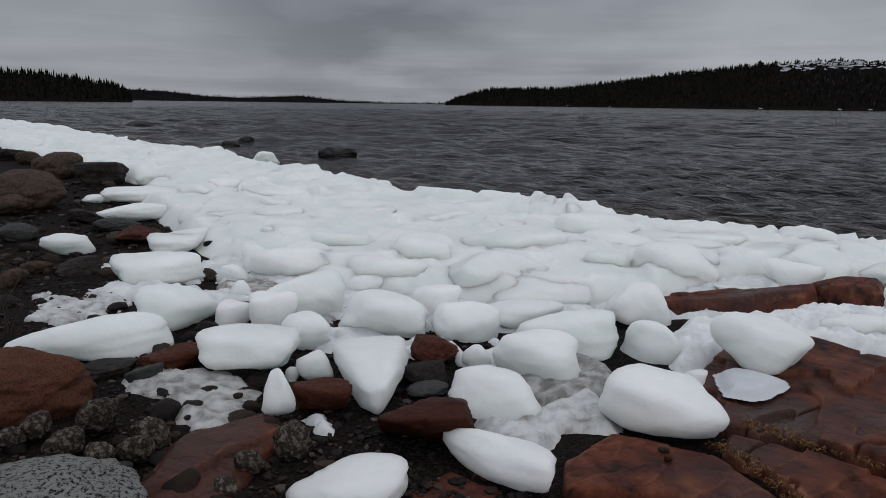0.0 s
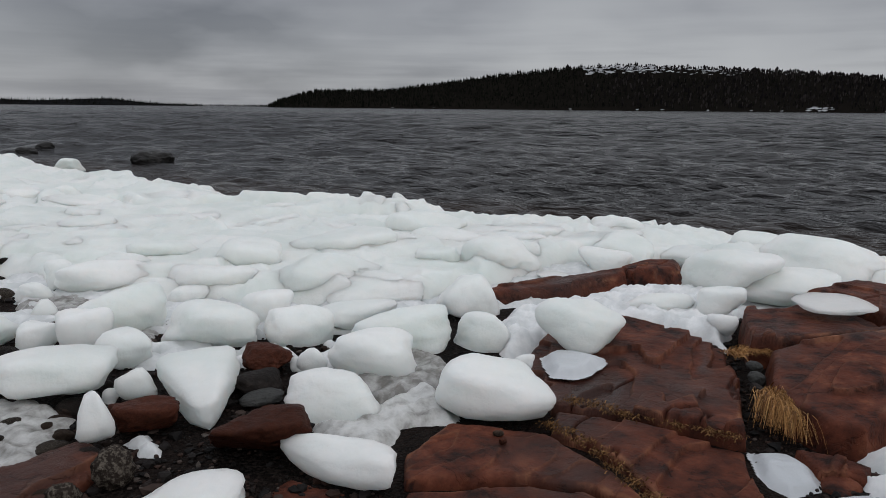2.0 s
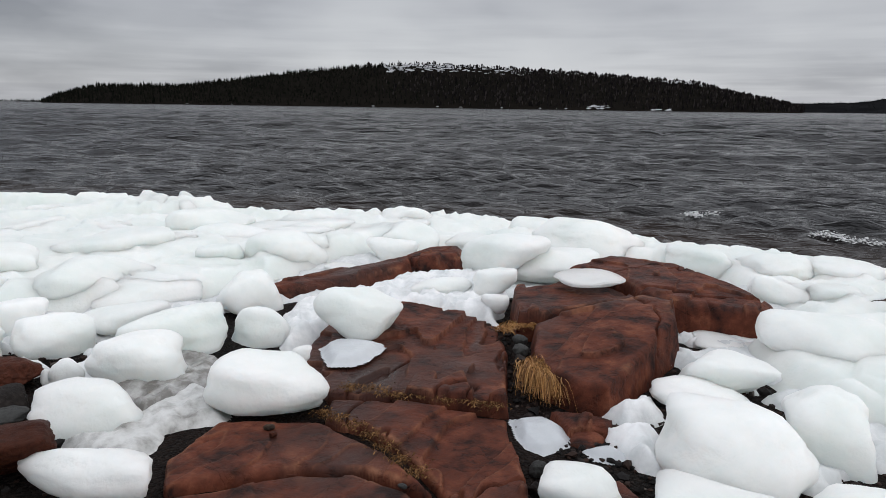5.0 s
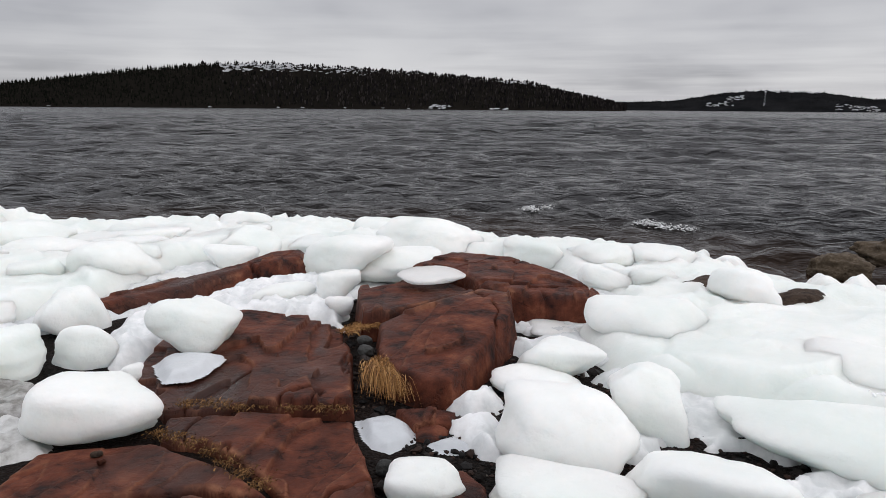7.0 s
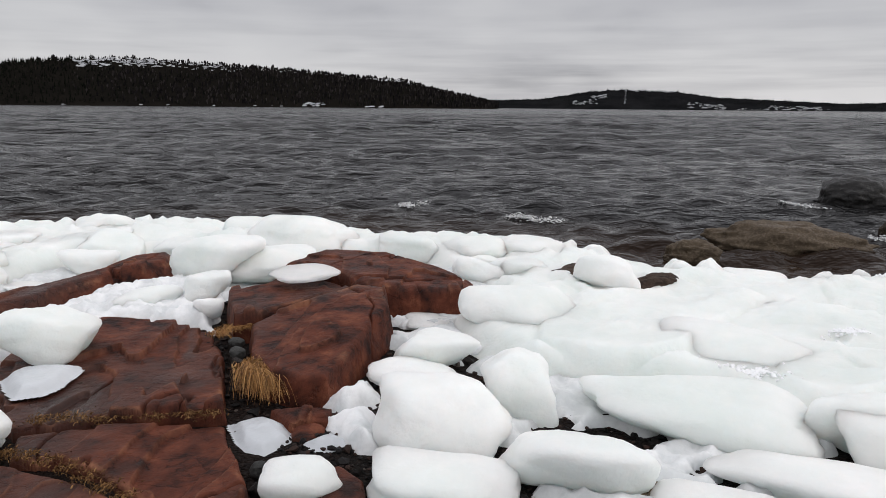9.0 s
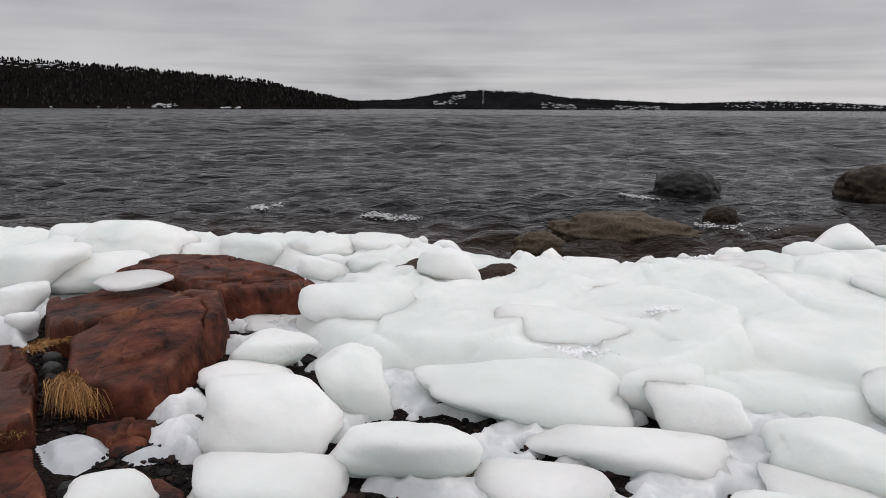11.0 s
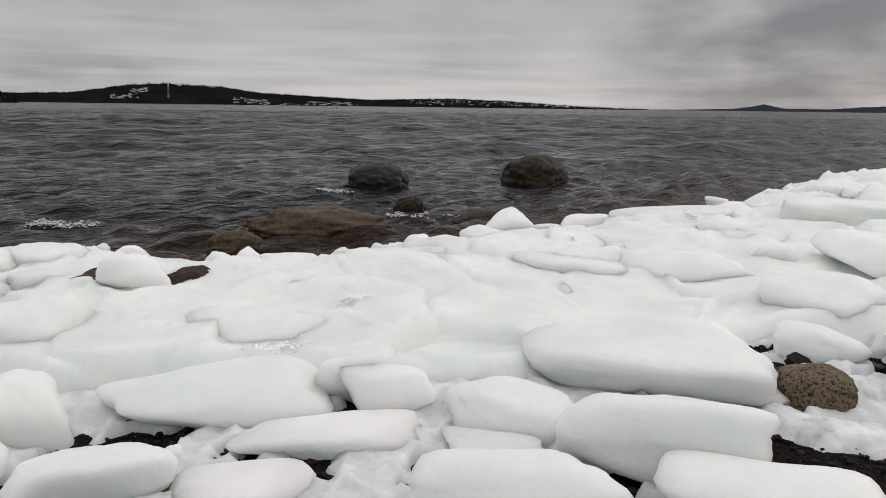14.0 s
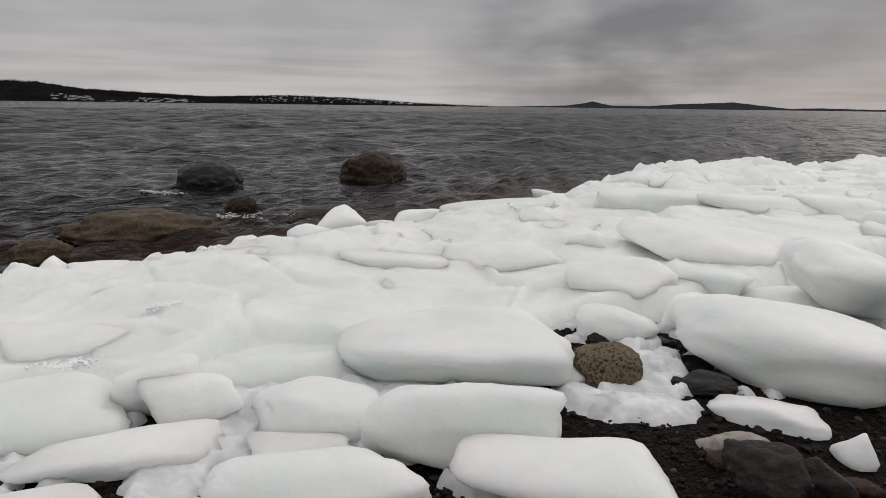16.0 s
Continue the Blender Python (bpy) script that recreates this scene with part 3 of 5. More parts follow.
def field(corners, step, reach):
    """Grid points over a polygon and a margin round it, their cells, and their distance inside its rim."""
    c_ = np.array(corners, float)
    lo, hi = c_.min(0) - reach, c_.max(0) + reach
    xs, ys = np.arange(lo[0], hi[0], step), np.arange(lo[1], hi[1], step)
    gx, gy = np.meshgrid(xs, ys, indexing="ij")
    p = np.stack([gx.ravel(), gy.ravel()], -1)
    best, inside = np.full(len(p), 1e9), np.zeros(len(p), bool)
    for a, b_ in zip(c_, np.roll(c_, -1, 0)):
        d = b_ - a
        k = np.clip(((p - a) @ d) / (d @ d), 0, 1)
        q = p - (a + k[:, None] * d)
        best = np.minimum(best, np.hypot(q[:, 0], q[:, 1]))
        crosses = ((a[1] > p[:, 1]) != (b_[1] > p[:, 1]))
        if a[1] != b_[1]:
            inside ^= crosses & (p[:, 0] < (b_[0] - a[0]) * (p[:, 1] - a[1]) / (b_[1] - a[1]) + a[0])
    ny = len(ys)
    i = (np.arange(len(xs) - 1)[:, None] * ny + np.arange(ny - 1)[None, :]).ravel()
    return p, np.stack([i, i + ny, i + ny + 1, i + 1], -1), np.where(inside, best, -best)


def clipped(name, p, z, f, keep, mat_name):
    good = keep[f].all(1)
    used = np.unique(f[good])
    index = np.full(len(p), -1)
    index[used] = np.arange(len(used))
    return mesh_of(name, np.column_stack([p, z])[used], index[f[good]], mat_name), used


def ledge_slab(parent, corners, z, thick, seed, tilt=(0.0, 0.0), facets=(), cuts=(), edge=0.03, steep=9.0, flake=0.02, step=0.0085, label="", damp=0.0, rim=0.012):
    """A weathered bed of sandstone. facets: planes (x, y, east, north, slope) falling away from a line through (x, y);
    cuts: open joints (x0, y0, x1, y1, half width, depth) across its top."""
    reach = thick / steep + 0.05
    p, f, d = field(corners, step, reach)
    x, y = p.T
    d = d - 0.012 + 0.014 * rough_noise(x * 3.5, y * 3.5, seed, 2, 0.5)
    mid = np.array(corners, float).mean(0)
    top = z + tilt[0] * (x - mid[0]) + tilt[1] * (y - mid[1])
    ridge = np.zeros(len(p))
    for fx, fy, e, n_, slope in facets:
        at = z + tilt[0] * (fx - mid[0]) + tilt[1] * (fy - mid[1])
        run = (x - fx) * e + (y - fy) * n_ + 0.03 * rough_noise(x * 5, y * 5, seed + 5, 3)
        plane = at + (tilt[0] * (x - fx) + tilt[1] * (y - fy)) * 0.6 - slope * run
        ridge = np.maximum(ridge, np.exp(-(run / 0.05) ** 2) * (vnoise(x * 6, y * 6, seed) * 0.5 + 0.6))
        gap = np.abs(top - plane)
        top = np.minimum(top, plane) - 0.012 * np.exp(-(gap / 0.03) ** 2)
    # beds break away in shallow steps along the grain of the rock
    u, v = 0.80 * x + 0.60 * y, -0.60 * x + 0.80 * y
    grain = rough_noise(u * 0.9, v * 2.4, seed + 7, 4, 0.42)
    for level, high in ((-0.62, 1.2), (-0.12, 0.9), (0.45, 1.3)):
        top = top + 1.25 * flake * high * (smooth((grain - level) / 0.014) - 0.5)
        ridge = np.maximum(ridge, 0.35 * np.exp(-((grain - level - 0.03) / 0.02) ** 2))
    crack = np.abs(rough_noise(u * 0.9 + 9, v * 2.2, seed + 23, 4, 0.5))
    top = top - 0.06 * min(1.0, flake / 0.02) ** 2 * np.exp(-(crack / 0.030) ** 2) * smooth((vnoise(x * 1.7, y * 1.7, seed + 29) + 0.1) / 0.25)
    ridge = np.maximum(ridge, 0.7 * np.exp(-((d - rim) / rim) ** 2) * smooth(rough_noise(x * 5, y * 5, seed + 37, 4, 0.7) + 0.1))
    top = top + 0.007 * rough_noise(x * 4, y * 4, seed + 2, 4, 0.5) + 0.0012 * rough_noise(x * 26, y * 26, seed + 3, 3, 0.6)
    for x0, y0, x1, y1, half, deep in cuts:
        a, b_ = np.array((x0, y0)), np.array((x1, y1))
        k = np.clip(((p - a) @ (b_ - a)) / ((b_ - a) @ (b_ - a)), 0, 1)
        q = p - (a + k[:, None] * (b_ - a))
        off = np.hypot(q[:, 0], q[:, 1]) + 0.02 * rough_noise(x * 7, y * 7, seed + 31, 3)
        top = top - deep * (1 - smooth((off - half * 0.4) / half)) * smooth((0.5 - np.abs(k - 0.5)) / 0.12 + 0.2)
    lean = np.clip((edge - d) / edge, 0, 1)
    fall = 0.55 * edge * lean ** 2 + steep * np.maximum(0, -d)
    # the broken flanks show the beds as uneven courses
    course = 0.025 * rough_noise(u * 1.2, fall * 30 + 0.5 * v, seed + 11, 2) * np.clip(fall / 0.06, 0, 1)
    me, used = clipped("slab", p, top - fall + course, f, fall < thick, "sandstone")
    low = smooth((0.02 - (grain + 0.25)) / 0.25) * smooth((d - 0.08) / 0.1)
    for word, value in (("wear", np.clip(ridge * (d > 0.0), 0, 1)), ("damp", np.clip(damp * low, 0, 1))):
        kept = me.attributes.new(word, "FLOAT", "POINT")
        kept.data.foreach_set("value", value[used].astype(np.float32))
    ob = new("slab", me)
    ob.parent = parent
    return tagged(ob, label)


def snow_field(name, mat_name, corners, z, thick, seed, label, category="snow", lump=0.04, step=0.02, tilt=(0.0, 0.0), ragged=0.05):
    """A patch of wet snow or thin ice with a ragged, rounded rim and a lumpy top."""
    p, f, d = field(corners, step, 0.08)
    x, y = p.T
    d = d + ragged * rough_noise(x * 4, y * 4, seed, 4, 0.6)
    mid = np.array(corners, float).mean(0)
    rise = smooth(d / (1.2 * thick + 0.02)) ** 0.6
    clods = np.abs(rough_noise(x * 5, y * 5, seed + 4, 3, 0.5))
    top = z + tilt[0] * (x - mid[0]) + tilt[1] * (y - mid[1]) - thick + rise * (thick + lump * (0.8 - clods) + 0.18 * lump * rough_noise(x * 24, y * 24, seed + 6, 3, 0.6))
    me, _ = clipped(name, p, top, f, d > -0.02, mat_name)
    return tagged(new(name, me), label, category)


def slab(name, material, corners, z, thick, seed, ragged=0.03):
    return snow_field(name, material, corners, z, thick, seed, SLAB_WORDS[material], "ice", lump=0.008 if material == "grey_ice" else 0.035, step=0.012, ragged=0.014 if material == "grey_ice" else ragged)


# ---- red sandstone ledges and thin ice ----
ledge = outcrop("cracked red-brown sandstone ledge, worn and damp")
far_ledge = outcrop("long low red sandstone ledge edged by ice")
near_ledge = outcrop("flat red sandstone rock half covered by gravel")
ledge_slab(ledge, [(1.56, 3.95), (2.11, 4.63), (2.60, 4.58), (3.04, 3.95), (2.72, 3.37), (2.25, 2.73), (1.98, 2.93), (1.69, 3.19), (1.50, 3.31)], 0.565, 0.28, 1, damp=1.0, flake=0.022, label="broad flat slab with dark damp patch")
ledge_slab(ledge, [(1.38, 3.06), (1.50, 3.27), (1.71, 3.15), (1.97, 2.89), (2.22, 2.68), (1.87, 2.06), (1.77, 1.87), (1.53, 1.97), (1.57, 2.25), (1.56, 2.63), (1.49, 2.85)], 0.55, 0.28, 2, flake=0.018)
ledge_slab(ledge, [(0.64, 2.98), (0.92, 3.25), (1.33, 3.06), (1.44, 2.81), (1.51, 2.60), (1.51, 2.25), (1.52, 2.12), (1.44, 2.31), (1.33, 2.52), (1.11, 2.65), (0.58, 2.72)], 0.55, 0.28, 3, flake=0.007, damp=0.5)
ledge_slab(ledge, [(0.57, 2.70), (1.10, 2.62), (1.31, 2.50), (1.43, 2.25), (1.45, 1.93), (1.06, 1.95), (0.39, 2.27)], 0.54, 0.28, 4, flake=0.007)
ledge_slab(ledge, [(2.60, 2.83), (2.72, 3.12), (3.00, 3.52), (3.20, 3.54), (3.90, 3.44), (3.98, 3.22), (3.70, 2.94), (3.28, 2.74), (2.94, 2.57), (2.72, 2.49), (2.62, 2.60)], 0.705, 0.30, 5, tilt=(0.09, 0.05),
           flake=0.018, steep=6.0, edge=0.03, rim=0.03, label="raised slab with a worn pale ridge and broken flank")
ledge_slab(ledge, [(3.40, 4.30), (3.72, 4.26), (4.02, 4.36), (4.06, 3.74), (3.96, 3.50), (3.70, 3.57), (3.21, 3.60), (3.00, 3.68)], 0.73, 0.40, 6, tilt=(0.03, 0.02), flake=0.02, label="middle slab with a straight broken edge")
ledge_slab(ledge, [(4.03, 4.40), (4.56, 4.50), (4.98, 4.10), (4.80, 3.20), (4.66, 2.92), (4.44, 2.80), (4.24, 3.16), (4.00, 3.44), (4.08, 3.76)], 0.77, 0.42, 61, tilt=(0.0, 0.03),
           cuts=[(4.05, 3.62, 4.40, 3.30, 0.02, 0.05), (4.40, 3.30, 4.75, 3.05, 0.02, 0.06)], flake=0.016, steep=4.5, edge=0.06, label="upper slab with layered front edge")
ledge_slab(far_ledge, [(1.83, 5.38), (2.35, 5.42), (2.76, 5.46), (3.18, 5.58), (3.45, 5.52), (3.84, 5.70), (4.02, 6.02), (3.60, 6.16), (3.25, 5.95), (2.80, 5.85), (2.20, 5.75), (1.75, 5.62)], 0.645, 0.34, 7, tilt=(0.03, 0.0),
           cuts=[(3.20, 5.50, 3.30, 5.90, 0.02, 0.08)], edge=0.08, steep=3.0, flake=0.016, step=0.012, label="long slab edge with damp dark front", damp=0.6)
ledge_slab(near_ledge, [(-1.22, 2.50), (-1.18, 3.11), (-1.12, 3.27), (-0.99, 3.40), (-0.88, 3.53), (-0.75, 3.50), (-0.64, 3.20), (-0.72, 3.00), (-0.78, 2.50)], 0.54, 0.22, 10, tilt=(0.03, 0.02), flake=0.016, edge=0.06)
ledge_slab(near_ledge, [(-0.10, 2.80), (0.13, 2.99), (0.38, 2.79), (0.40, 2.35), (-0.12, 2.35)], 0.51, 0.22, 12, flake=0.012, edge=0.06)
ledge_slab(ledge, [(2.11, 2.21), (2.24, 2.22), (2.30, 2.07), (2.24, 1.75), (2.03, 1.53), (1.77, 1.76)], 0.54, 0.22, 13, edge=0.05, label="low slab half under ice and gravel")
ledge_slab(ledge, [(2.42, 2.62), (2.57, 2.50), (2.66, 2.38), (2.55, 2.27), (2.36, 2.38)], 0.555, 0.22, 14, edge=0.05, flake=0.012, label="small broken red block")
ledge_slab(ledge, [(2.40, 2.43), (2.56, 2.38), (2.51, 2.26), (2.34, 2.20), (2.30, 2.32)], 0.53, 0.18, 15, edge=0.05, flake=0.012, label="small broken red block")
snow_field("snow_patch", "slush", [(2.70, 2.52), (3.05, 2.52), (2.95, 2.26), (2.68, 2.30)], 0.56, 0.09, 51, "rough wet snow beside the raised rock slab", lump=0.06, step=0.012, ragged=0.035)
snow_field("snow_patch", "slush", [(2.50, 2.40), (2.68, 2.36), (2.80, 2.18), (2.50, 1.92), (2.42, 1.98), (2.46, 2.22)], 0.55, 0.08, 52, "rough wet snow beside the raised rock slab", lump=0.05, step=0.012, ragged=0.035)
snow_field("snow_band", "slush", [(1.50, 4.10), (1.55, 4.60), (1.84, 5.02), (2.61, 5.34), (3.21, 5.42), (3.95, 5.30), (3.85, 4.83), (3.40, 4.32), (3.01, 3.88), (2.98, 4.16), (2.62, 4.52), (2.21, 4.46), (1.80, 4.22)], 0.60, 0.12, 26, "uneven band of wet white snow along the rock ledge", lump=0.06)
slab("ice_patch", "grey_ice", [(2.24, 2.67), (2.40, 2.61), (2.41, 2.46), (2.32, 2.30), (2.13, 2.27), (2.10, 2.38)], 0.53, 0.04, 16)
slab("ice_patch", "grey_ice", [(2.31, 2.27), (2.48, 2.23), (2.50, 2.13), (2.39, 2.08), (2.32, 2.17)], 0.52, 0.03, 17)
slab("ice_patch", "wet_ice", [(-1.82, 3.99), (-1.55, 4.09), (-1.17, 4.05), (-0.89, 3.83), (-0.86, 3.58), (-0.98, 3.35), (-1.12, 3.19), (-1.25, 3.42), (-1.29, 3.63), (-1.61, 3.74)], 0.54, 0.06, 18, ragged=0.05)
slab("ice_patch", "slush", [(-0.64, 3.47), (-0.50, 3.56), (-0.39, 3.40), (-0.41, 3.23), (-0.57, 3.26)], 0.55, 0.07, 19)
slab("ice_patch", "wet_ice", [(0.26, 3.45), (0.43, 3.42), (0.70, 3.71), (0.94, 3.87), (1.08, 3.56), (0.97, 3.32), (0.72, 3.26), (0.55, 3.05), (0.35, 3.14)], 0.54, 0.05, 20)
slab("ice_patch", "wet_ice", [(-3.00, 5.00), (-3.10, 5.75), (-2.75, 6.05), (-2.42, 5.70), (-2.20, 5.20), (-2.45, 4.90)], 0.52, 0.06, 21, ragged=0.16)
slab("ice_patch", "slush", [(4.00, -1.87), (3.81, -2.11), (3.70, -2.38), (3.53, -2.53), (3.34, -2.40), (3.39, -2.15), (3.56, -1.92), (3.69, -1.79)], 0.55, 0.06, 22)
slab("ice_patch", "slush", [(4.61, -2.47), (4.42, -2.62), (4.16, -2.66), (3.98, -2.52), (4.09, -2.43), (4.34, -2.40)], 0.54, 0.06, 23)
slab("ice_patch", "dirty_ice", [(3.25, -2.27), (3.28, -2.50), (3.14, -2.67), (3.01, -2.56), (3.06, -2.37), (3.13, -2.25)], 0.54, 0.04, 24)
slab("ice_patch", "grey_ice", [(1.71, 3.95), (1.83, 4.04), (1.95, 3.95), (2.07, 3.80), (1.90, 3.65), (1.76, 3.58), (1.64, 3.64)], 0.615, 0.05, 27)
slab("ice_patch", "wet_ice", [(-1.86, 6.23), (-1.46, 6.45), (-0.91, 5.87), (-0.64, 5.22), (-0.62, 4.69), (-0.91, 4.80), (-1.27, 5.20), (-1.56, 5.51)], 0.53, 0.06, 28)
slab("ice_patch", "wet_ice", [(0.46, 4.26), (0.81, 4.71), (1.17, 4.27), (1.21, 3.90), (0.97, 3.73), (0.63, 3.58), (0.47, 3.73)], 0.53, 0.06, 29)

# ---- stones and boulders ----
rock("boulder", -2.07, 3.62, 0.63, 0.62, 0.52, 0.43, 30, 301, "granite_red")
rock("boulder", -1.41, 2.41, 0.64, 0.74, 0.61, 0.35, 30, 302, "granite_grey")
rock("stone", -1.58, 3.30, 0.59, 0.20, 0.16, 0.21, 26, 303, "mottled")
rock("stone", -1.29, 3.01, 0.57, 0.17, 0.14, 0.16, 23, 304, "mottled")
rock("stone", -1.86, 3.25, 0.57, 0.15, 0.12, 0.15, 30, 305, "mottled")
rock("stone", -1.66, 3.11, 0.56, 0.19, 0.15, 0.14, 28, 306, "mottled")
rock("stone", -1.27, 3.16, 0.57, 0.16, 0.13, 0.17, 22, 307, "mottled")
rock("stone", -1.43, 2.98, 0.56, 0.14, 0.12, 0.13, 26, 308, "mottled")
rock("stone", -1.31, 2.92, 0.53, 0.09, 0.07, 0.06, 24, 309, "grey_stone")
rock("stone", -1.94, 3.17, 0.55, 0.15, 0.12, 0.12, 31, 310, "mottled")
rock("stone", -1.61, 3.96, 0.55, 0.22, 0.18, 0.13, 22, 311, "green_stone")
rock("stone", -1.41, 3.74, 0.53, 0.10, 0.08, 0.06, 21, 312, "dark_stone")
rock("stone", -1.22, 3.56, 0.53, 0.12, 0.10, 0.06, 19, 313, "dark_stone")
rock("stone", -0.60, 3.08, 0.58, 0.18, 0.15, 0.19, 11, 314, "mottled")
rock("stone", -0.76, 2.92, 0.56, 0.14, 0.12, 0.13, 15, 315, "mottled")
rock("stone", -0.81, 2.73, 0.54, 0.10, 0.08, 0.10, 17, 316, "mottled")
rock("stone", -1.87, 4.11, 0.53, 0.31, 0.25, 0.07, 24, 317, "dark_stone")
rock("stone", -1.52, 4.26, 0.56, 0.46, 0.38, 0.16, 20, 318, "red_stone")
rock("stone", -0.54, 3.59, 0.58, 0.33, 0.27, 0.19, 9, 319, "red_stone")
rock("stone", 0.01, 3.25, 0.59, 0.46, 0.38, 0.24, -0, 320, "red_stone")
rock("stone", 0.07, 4.31, 0.57, 0.32, 0.26, 0.18, -1, 321, "red_stone")
rock("stone", -0.00, 3.95, 0.55, 0.28, 0.23, 0.14, 0, 322, "dark_stone")
rock("stone", 0.02, 3.82, 0.53, 0.24, 0.19, 0.07, -0, 323, "grey_stone")
rock("boulder", -7.67, 15.17, 0.70, 1.05, 0.90, 0.66, 27, 324, "brown_stone")
rock("boulder", -6.31, 14.19, 0.66, 1.00, 0.85, 0.55, 24, 325, "dark_stone")
rock("boulder", -5.97, 10.74, 0.72, 1.20, 1.00, 0.72, 29, 326, "brown_stone")
rock("boulder", -10.90, 19.34, 0.63, 0.68, 0.56, 0.36, 29, 327, "dark_stone")
rock("boulder", -9.95, 18.40, 0.63, 0.66, 0.54, 0.35, 28, 328, "brown_stone")
rock("boulder", -5.90, 10.33, 0.62, 0.67, 0.55, 0.31, 30, 329, "brown_stone")
rock("stone", -3.25, 8.15, 0.58, 0.59, 0.48, 0.23, 22, 330, "red_stone")
rock("stone", -4.57, 9.60, 0.57, 0.40, 0.33, 0.20, 25, 331, "dark_stone")
rock("stone", -3.85, 8.94, 0.57, 0.56, 0.45, 0.21, 23, 332, "grey_stone")
rock("stone", -4.66, 8.21, 0.59, 0.41, 0.34, 0.24, 30, 333, "grey_stone")
rock("stone", -3.24, 6.72, 0.56, 0.46, 0.37, 0.16, 26, 334, "dark_stone")
rock("stone", -3.64, 6.67, 0.55, 0.28, 0.23, 0.14, 29, 335, "brown_stone")
rock("stone", -3.58, 6.15, 0.57, 0.27, 0.22, 0.18, 30, 336, "brown_stone")
rock("stone", -2.31, 7.77, 0.55, 0.22, 0.18, 0.15, 17, 337, "dark_stone")
rock("boulder", -3.46, 28.53, 0.09, 1.55, 1.26, 0.78, 7, 338, "wet_stone")
rock("boulder", -9.42, 38.23, 0.07, 0.89, 0.72, 0.57, 14, 339, "wet_stone")
rock("boulder", -9.42, 35.29, 0.05, 0.91, 0.74, 0.42, 15, 340, "wet_stone")
rock("boulder", 3.99, -2.16, 0.59, 0.40, 0.32, 0.25, -112, 341, "granite_tan")
rock("stone", 4.58, -2.33, 0.53, 0.16, 0.13, 0.12, -112, 342, "dark_stone")
rock("stone", 3.77, -2.66, 0.54, 0.31, 0.25, 0.14, -120, 343, "wet_stone")
rock("stone", 4.62, -2.74, 0.51, 0.21, 0.17, 0.05, -116, 344, "wet_stone")
rock("stone", 4.15, -1.98, 0.52, 0.12, 0.10, 0.09, -109, 345, "wet_stone")
rock("boulder", 2.72, -2.33, 0.60, 0.35, 0.29, 0.26, -125, 346, "grey_slate")
rock("stone", 2.66, -2.56, 0.57, 0.22, 0.18, 0.20, -129, 347, "grey_slate")
rock("stone", 2.98, -2.29, 0.53, 0.13, 0.11, 0.09, -122, 348, "brown_stone")
rock("stone", 2.71, -2.76, 0.52, 0.19, 0.15, 0.07, -132, 349, "brown_stone")
rock("stone", 3.88, -2.53, 0.52, 0.10, 0.08, 0.07, -118, 350, "wet_stone")
rock("boulder", 18.61, 2.32, 0.08, 1.60, 1.30, 1.10, -81, 351, "wet_stone")
rock("boulder", 20.20, -1.76, 0.10, 1.90, 1.55, 1.34, -93, 352, "granite_wet")
rock("boulder", 14.04, 1.04, 0.06, 0.62, 0.51, 0.51, -83, 353, "granite_wet")
rock("boulder", 11.85, 2.28, 0.0, 2.45, 1.45, 0.80, -76, 357, "shoal_granite")
rock("boulder", 9.81, 2.99, 0.07, 0.76, 0.62, 0.55, -69, 358, "shoal_granite")
rock("boulder", 13.19, -0.36, -0.01, 1.05, 0.86, 0.37, -89, 359, "granite_wet")
rock("stone", 5.71, 2.50, 0.595, 0.72, 0.55, 0.28, -64, 360, "brown_stone")
rock("stone", 5.80, 1.95, 0.595, 0.46, 0.36, 0.26, -69, 361, "brown_stone")
rock("stone", 2.85, 3.44, 0.60, 0.10, 0.08, 0.07, -36, 362, "grey_stone")
rock("stone", 2.73, 3.27, 0.60, 0.10, 0.08, 0.08, -36, 363, "grey_stone")
rock("stone", 2.66, 3.17, 0.58, 0.08, 0.07, 0.06, -36, 364, "dark_stone")
rock("stone", 2.02, 2.17, 0.52, 0.08, 0.06, 0.08, -38, 365, "grey_stone")
rock("stone", 1.90, 2.04, 0.52, 0.07, 0.05, 0.07, -37, 366, "dark_stone")
rock("stone", 2.88, 0.81, 0.52, 0.17, 0.14, 0.08, -70, 367, "granite_tan")
rock("stone", 2.70, 1.55, 0.50, 0.16, 0.10, 0.04, -55, 368, "dark_stone")
rock("stone", 1.10, 3.04, 0.56, 0.04, 0.03, 0.03, -15, 369, "brown_stone")
rock("stone", 1.10, 2.95, 0.56, 0.04, 0.03, 0.03, -15, 370, "red_stone")
rock("stone", 1.11, 3.04, 0.56, 0.05, 0.04, 0.03, -20, 371, "brown_stone")
rock("stone", 1.41, 2.26, 0.56, 0.04, 0.03, 0.02, -29, 372, "grey_stone")

# ---- ice blocks ----
ice(-0.31, 2.74, 0.56, 0.51, 0.35, 0.13, 6, 1, p=3)
ice(0.33, 2.92, 0.58, 0.64, 0.21, 0.20, -52, 2, p=3)
ice(0.39, 3.56, 0.60, 0.53, 0.24, 0.26, -20, 3, p=3)
ice(1.22, 3.39, 0.62, 0.65, 0.45, 0.34, -31, 4, tx=0.15, tz=0.1)
ice(0.68, 4.11, 0.62, 0.54, 0.38, 0.30, -19, 5)
ice(-0.30, 3.86, 0.61, 0.45, 0.76, 0.24, 4, 6, ty=-0.55, p=2.6)
ice(-1.04, 4.10, 0.66, 0.62, 0.43, 0.23, 14, 7, tx=0.1, tz=-0.12)
ice(-0.73, 3.41, 0.67, 0.17, 0.15, 0.25, 12, 8, tz=0.5)
